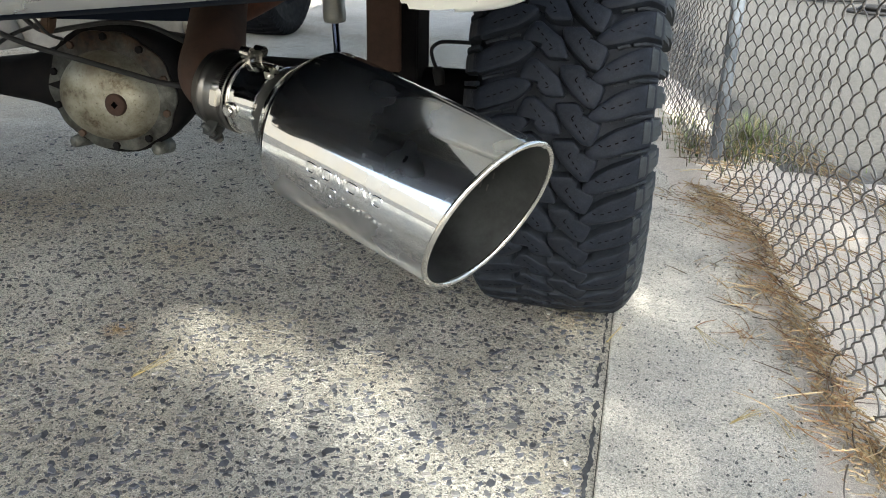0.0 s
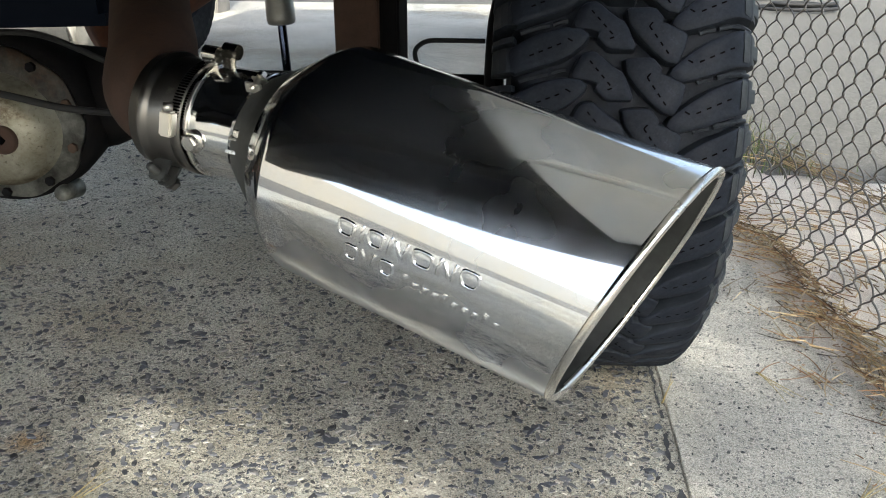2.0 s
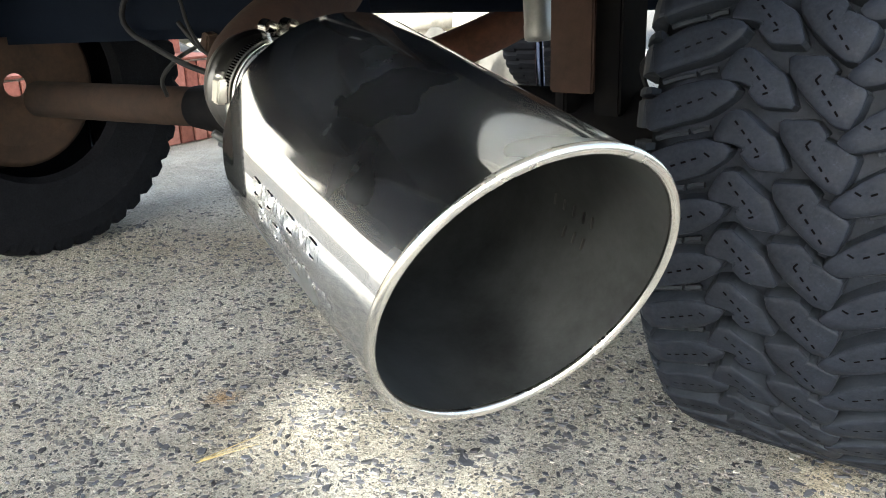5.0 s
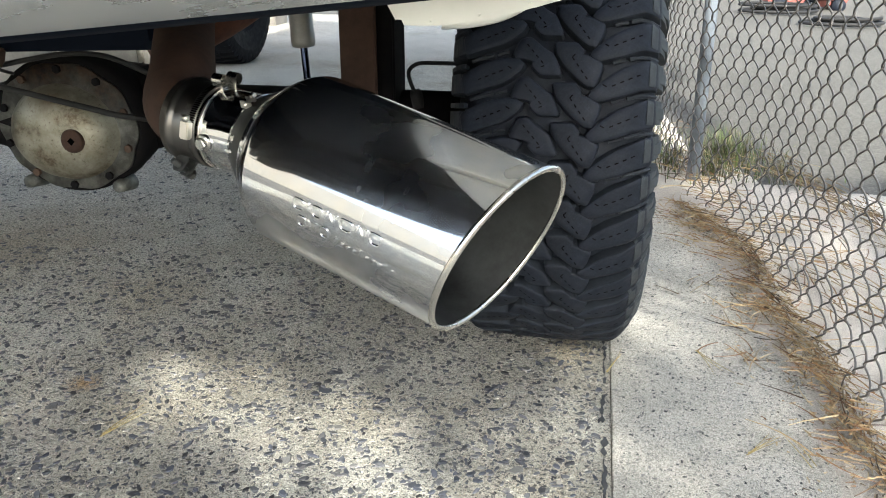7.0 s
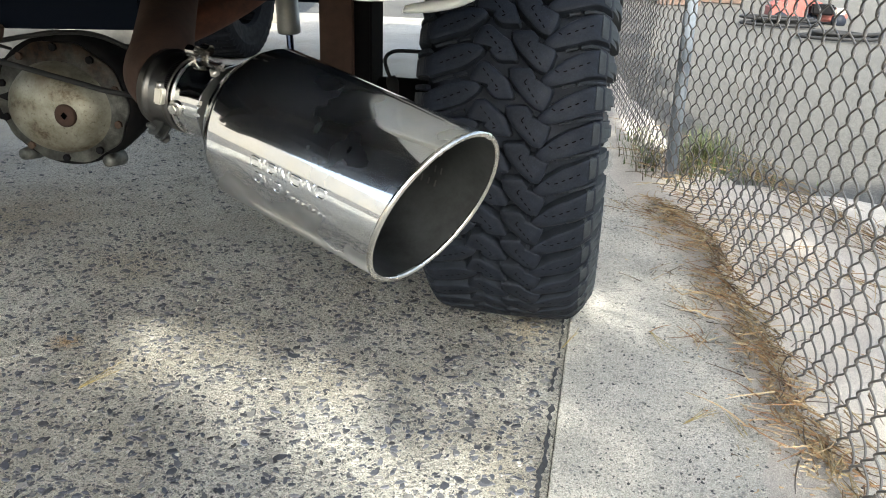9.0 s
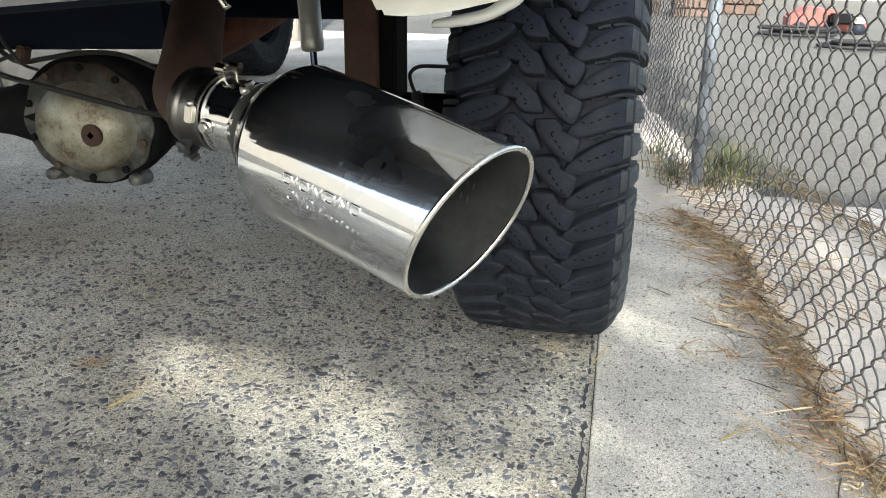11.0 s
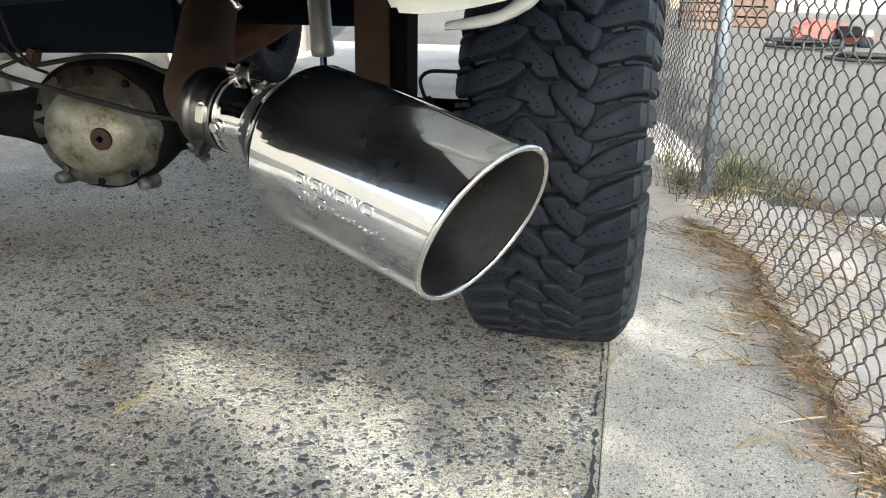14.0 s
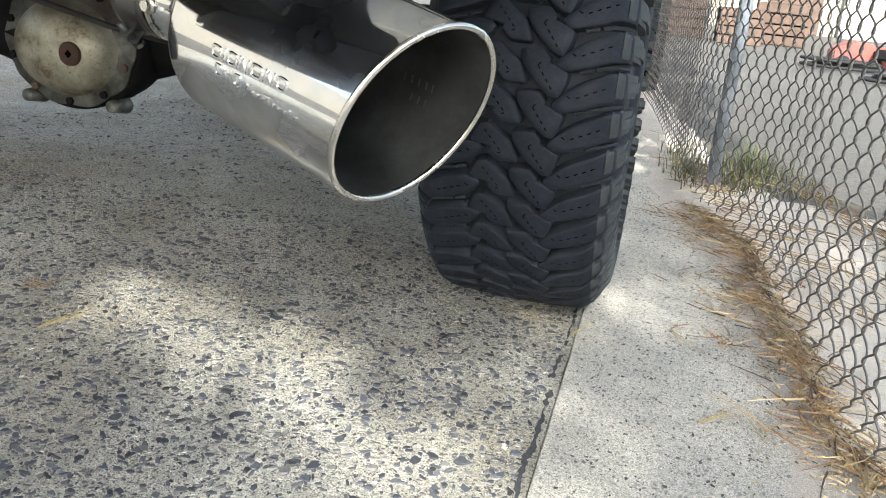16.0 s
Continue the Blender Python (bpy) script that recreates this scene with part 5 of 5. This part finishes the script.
M_LEAF = straw("garden_leaves", [(0.0, (0.05, 0.11, 0.025)), (0.5, (0.09, 0.17, 0.04)), (1.0, (0.13, 0.20, 0.06))])
bush("garden_bush", (-4.4, 6.3, 0), 0.34, 700, 3, "low green garden bush among pale rocks")


# ---- the yard behind the fence ----
M_RED = plain("faded_red_paint", (0.21, 0.05, 0.04), 0.55, 0.0, 0.25, 12)
M_TIMBER = plain("brown_weathered_timber", (0.085, 0.055, 0.042), 0.85, 0.0, 0.35, 10)
M_BEIGE = plain("beige_render", (0.34, 0.295, 0.225), 0.9, 0.0, 0.10, 5)
M_SIDING = plain("blue_grey_siding", (0.20, 0.27, 0.34), 0.6, 0.0, 0.10, 6)
M_FOUND = plain("white_foundation", (0.46, 0.455, 0.435), 0.9, 0.0, 0.10, 5)


def machine():
    top = empty("compact_machine", label="faded red yard machine with black fittings", category="machine")
    top.matrix_world = Matrix.Translation((2.50, 10.35, -0.03)) @ Matrix.Diagonal((0.70, 0.70, 0.66, 1))
    at = top.matrix_world.copy()
    bm = slab([(-0.58, 0.05), (0.52, 0.04), (0.58, 0.18), (0.28, 0.27), (0.10, 0.36), (-0.30, 0.40), (-0.58, 0.26)], 0.5, at @ pose(0, 0.25, 0, 90, 0, 0), 0.03)
    part("body", bm, M_RED, top, smooth=False)
    part("engine", box((0.34, 0.3, 0.16), at @ pose(0.15, -0.3, 0.24), 0.03), M_BLACK, top, smooth=False)
    part("exhaust_box", box((0.16, 0.12, 0.10), at @ pose(0.42, -0.3, 0.22), 0.02), M_STEEL, top, smooth=False)
    for x in (-0.42, 0.02, 0.42):
        part("skid_wheel", tube([at @ Vector((x, -0.34, 0.07)), at @ Vector((x, -0.24, 0.07))], 0.07, 20), M_RUBBER, top)


machine()


def hose_coil(at, r, turns, label):
    pts = []
    for k in range(int(turns * 24) + 1):
        a = 2 * math.pi * k / 24
        q = r * (0.75 + 0.25 * math.sin(a * 0.37))
        pts.append((at[0] + q * 1.5 * math.cos(a), at[1] + q * math.sin(a), -0.01 + 0.012 * k / 24 * 1.6))
    tagged(part("hose_coil", tube(pts, 0.015, 8), M_CABLE), label, "hose")


hose_coil((2.12, 9.7, 0.0), 0.26, 4, "black hose lying in a loose coil")
hose_coil((2.45, 8.6, 0.0), 0.24, 3, "black hose lying in a loose coil")


def crate(at, size, turn, label):
    top = empty("timber_crate", label=label, category="crate", group="crates in the yard")
    top.matrix_world = Matrix.Translation(at)
    m = Matrix.Translation(at) @ pose(0, 0, 0, 0, 0, turn)
    part("core", box((size[0] - 0.04, size[1] - 0.04, size[2] - 0.02), m @ pose(0, 0, size[2] / 2 - 0.03), 0.005), M_BLACK, top, smooth=False)
    n = 4
    for k in range(n):
        part("board", box((size[0], 0.02, size[2] / n * 0.85), m @ pose(0, -size[1] / 2, size[2] * (k + 0.5) / n - 0.03), 0.004), M_TIMBER, top, smooth=False)


crate((1.25, 12.3, 0), (0.55, 0.5, 0.45), 5, "brown timber crate standing in the yard")
crate((1.85, 13.0, 0), (0.7, 0.5, 0.55), -8, "brown timber crate standing in the yard")
crate((0.55, 12.8, 0), (0.5, 0.5, 0.5), 12, "dark timber crate standing in the yard")


def yard_building():
    top = empty("yard_building", label="low yard building with blue-grey siding and white foundation", category="building")
    top.matrix_world = Matrix.Translation((5.2, 17.5, 0))
    part("foundation", box((7.0, 0.3, 0.75), pose(6.8, 17.4, 0.34), 0.01), M_FOUND, top, smooth=False)
    part("wall", box((7.0, 0.26, 3.2), pose(6.8, 17.44, 2.3), 0.01), M_BEIGE, top, smooth=False)
    for k in range(20):
        part("siding_board", box((7.0, 0.02, 0.15), pose(6.8, 17.29, 0.80 + 0.15 * k, -4, 0, 0), 0.002), M_SIDING, top, smooth=False)
    part("annex_wall", box((2.2, 0.3, 3.0), pose(2.15, 17.5, 1.47), 0.01), M_BEIGE, top, "beige rendered annex wall", smooth=False)
    part("annex_door", box((0.9, 0.06, 2.05), pose(2.5, 17.33, 1.0), 0.01), M_TIMBER, top, smooth=False)
    part("roof", box((9.8, 4.0, 0.16), pose(5.6, 19.0, 3.95, 6, 0, 0), 0.02), M_BLACK, top, smooth=False)


yard_building()


# ---- unseen pines added to shade the spot ----
# Where the crown is thinned so that a sun patch lands on the driveway.
GAPS = [(-0.38, 1.70), (-0.23, 1.63), (-0.06, 1.52), (0.08, 1.43), (0.22, 1.35)]


def through_crown(x, y):
    """The share of the sun let through the crown, set by hand by where it lands."""
    near = 9.0
    for (ax, ay), (bx, by) in zip(GAPS, GAPS[1:]):
        f = max(0, min(1, ((x - ax) * (bx - ax) + (y - ay) * (by - ay)) / ((bx - ax) ** 2 + (by - ay) ** 2)))
        near = min(near, math.hypot(x - ax - f * (bx - ax), y - ay - f * (by - ay)))
    near += 0.04 * noise.noise((x * 9.0, y * 9.0, 3.0))
    share = 0.03 + 0.90 * max(0.0, min(1.0, (0.20 - near) / 0.12))
    spot = math.hypot((x - 0.53) / 0.20, (y - 2.08) / 0.13) + 0.3 * noise.noise((x * 11.0, y * 11.0, 7.0))
    share = max(share, 0.72 * max(0.0, min(1.0, (1.3 - spot) / 0.5)))
    if 0.40 < x < 2.4 and y < 3.4:
        share = max(share, 0.05 if y < 1.7 else 0.36)
    if y < 1.75:
        share = max(share, 0.14 + ((0.30 if x > JOINT else 0.44) if y < 1.62 else 0.30) * max(0.0, min(1.0, (x + 0.05) / 0.25)))
    if 0.20 < x < 0.38 and 1.6 < y < 1.98:
        share = max(share, 0.56)
    if x < 0.17 and y > 1.80:
        share = min(share, 0.006)
    if y > 5.2 and x < 0.3:
        share = max(share, 0.75)
    return share


def lit(x, y):
    return through_crown(x, y) > 0.4


def pine(foot, region, reach, count, seed, label, uneven=False):
    """An unseen pine added behind the camera to block the sun; region: the ground that its crown shades; reach: how far
    up the sun's rays it hangs.
    """
    rng = random.Random(seed)
    tree = empty("added_pine", label=label, category="tree", group="pines by the driveway")
    tree.matrix_world = Matrix.Translation(foot)
    x0, x1, y0, y1 = region
    verts, faces = [], []
    while len(faces) < 4 * count:
        x, y = rng.uniform(x0, x1), rng.uniform(y0, y1)
        edge = math.hypot((x - (x0 + x1) / 2) / (x1 - x0), (y - (y0 + y1) / 2) / (y1 - y0))
        if uneven and edge > 0.5 + 0.25 * noise.noise((x * 1.3, y * 1.3, seed)):
            continue
        p = Vector((x, y, 0)) + SUN * rng.uniform(*reach)
        if rng.random() > -math.log(through_crown(x, y)) / 3.5:
            continue
        for _ in range(4):
            d = Vector((rng.gauss(0, 1), rng.gauss(0, 1), rng.gauss(0, 1))).normalized()
            u = frame_of(d)[0]
            b = len(verts)
            verts += [tuple(p + u * 0.016), tuple(p - u * 0.016), tuple(p + d * 0.10)]
            faces.append((b, b + 1, b + 2))
    me = bpy.data.meshes.new("crown")
    me.from_pydata(verts, [], faces)
    me.materials.append(M_LEAF)
    ob = new("crown", me)
    ob.parent = tree
    ob.matrix_world = Matrix()
    tagged(ob, kind="stuff")
    fx, fy, _ = foot
    mid = Vector(((x0 + x1) / 2, (y0 + y1) / 2, 0)) + SUN * sum(reach) / 2
    top = mid.z + 1.2
    part("trunk", tube(smooth_path([(fx, fy, -0.05), (fx + 0.05, fy + 0.1, top * 0.33), (fx + 0.2, fy + 0.3, top * 0.7), (fx + 0.3, fy + 0.4, top)], 5), [0.20 - 0.009 * k for k in range(16)], 14), M_TIMBER, tree)
    for k in range(9):
        end = mid + Vector((rng.uniform(-0.36, 0.40) * (x1 - x0), rng.uniform(-0.25, 0.25) * (y1 - y0), rng.uniform(-0.3, 0.6)))
        z = top * (0.55 + 0.05 * k)
        line = smooth_path([(fx + 0.2, fy + 0.3, z), ((fx + 0.2 + end.x) / 2, (fy + 0.3 + end.y) / 2, end.z - 0.1), end], 5)
        if any(lit(*(p - SUN * (p.z / SUN.z)).xy) for p in line):
            continue
        part("limb", tube(line, [0.05 - 0.004 * i for i in range(11)], 8), M_TIMBER, tree)


pine((4.6, -7.6, 0), (-1.9, 2.4, 0.1, 3.4), (7.6, 9.0), 12500, 77, "unseen pine added to shade the driveway")
pine((2.4, -3.6, 0), (-5.6, 0.8, 2.2, 10.2), (9.6, 11.6), 18000, 79, "unseen pine added to dapple the rear of the driveway", True)
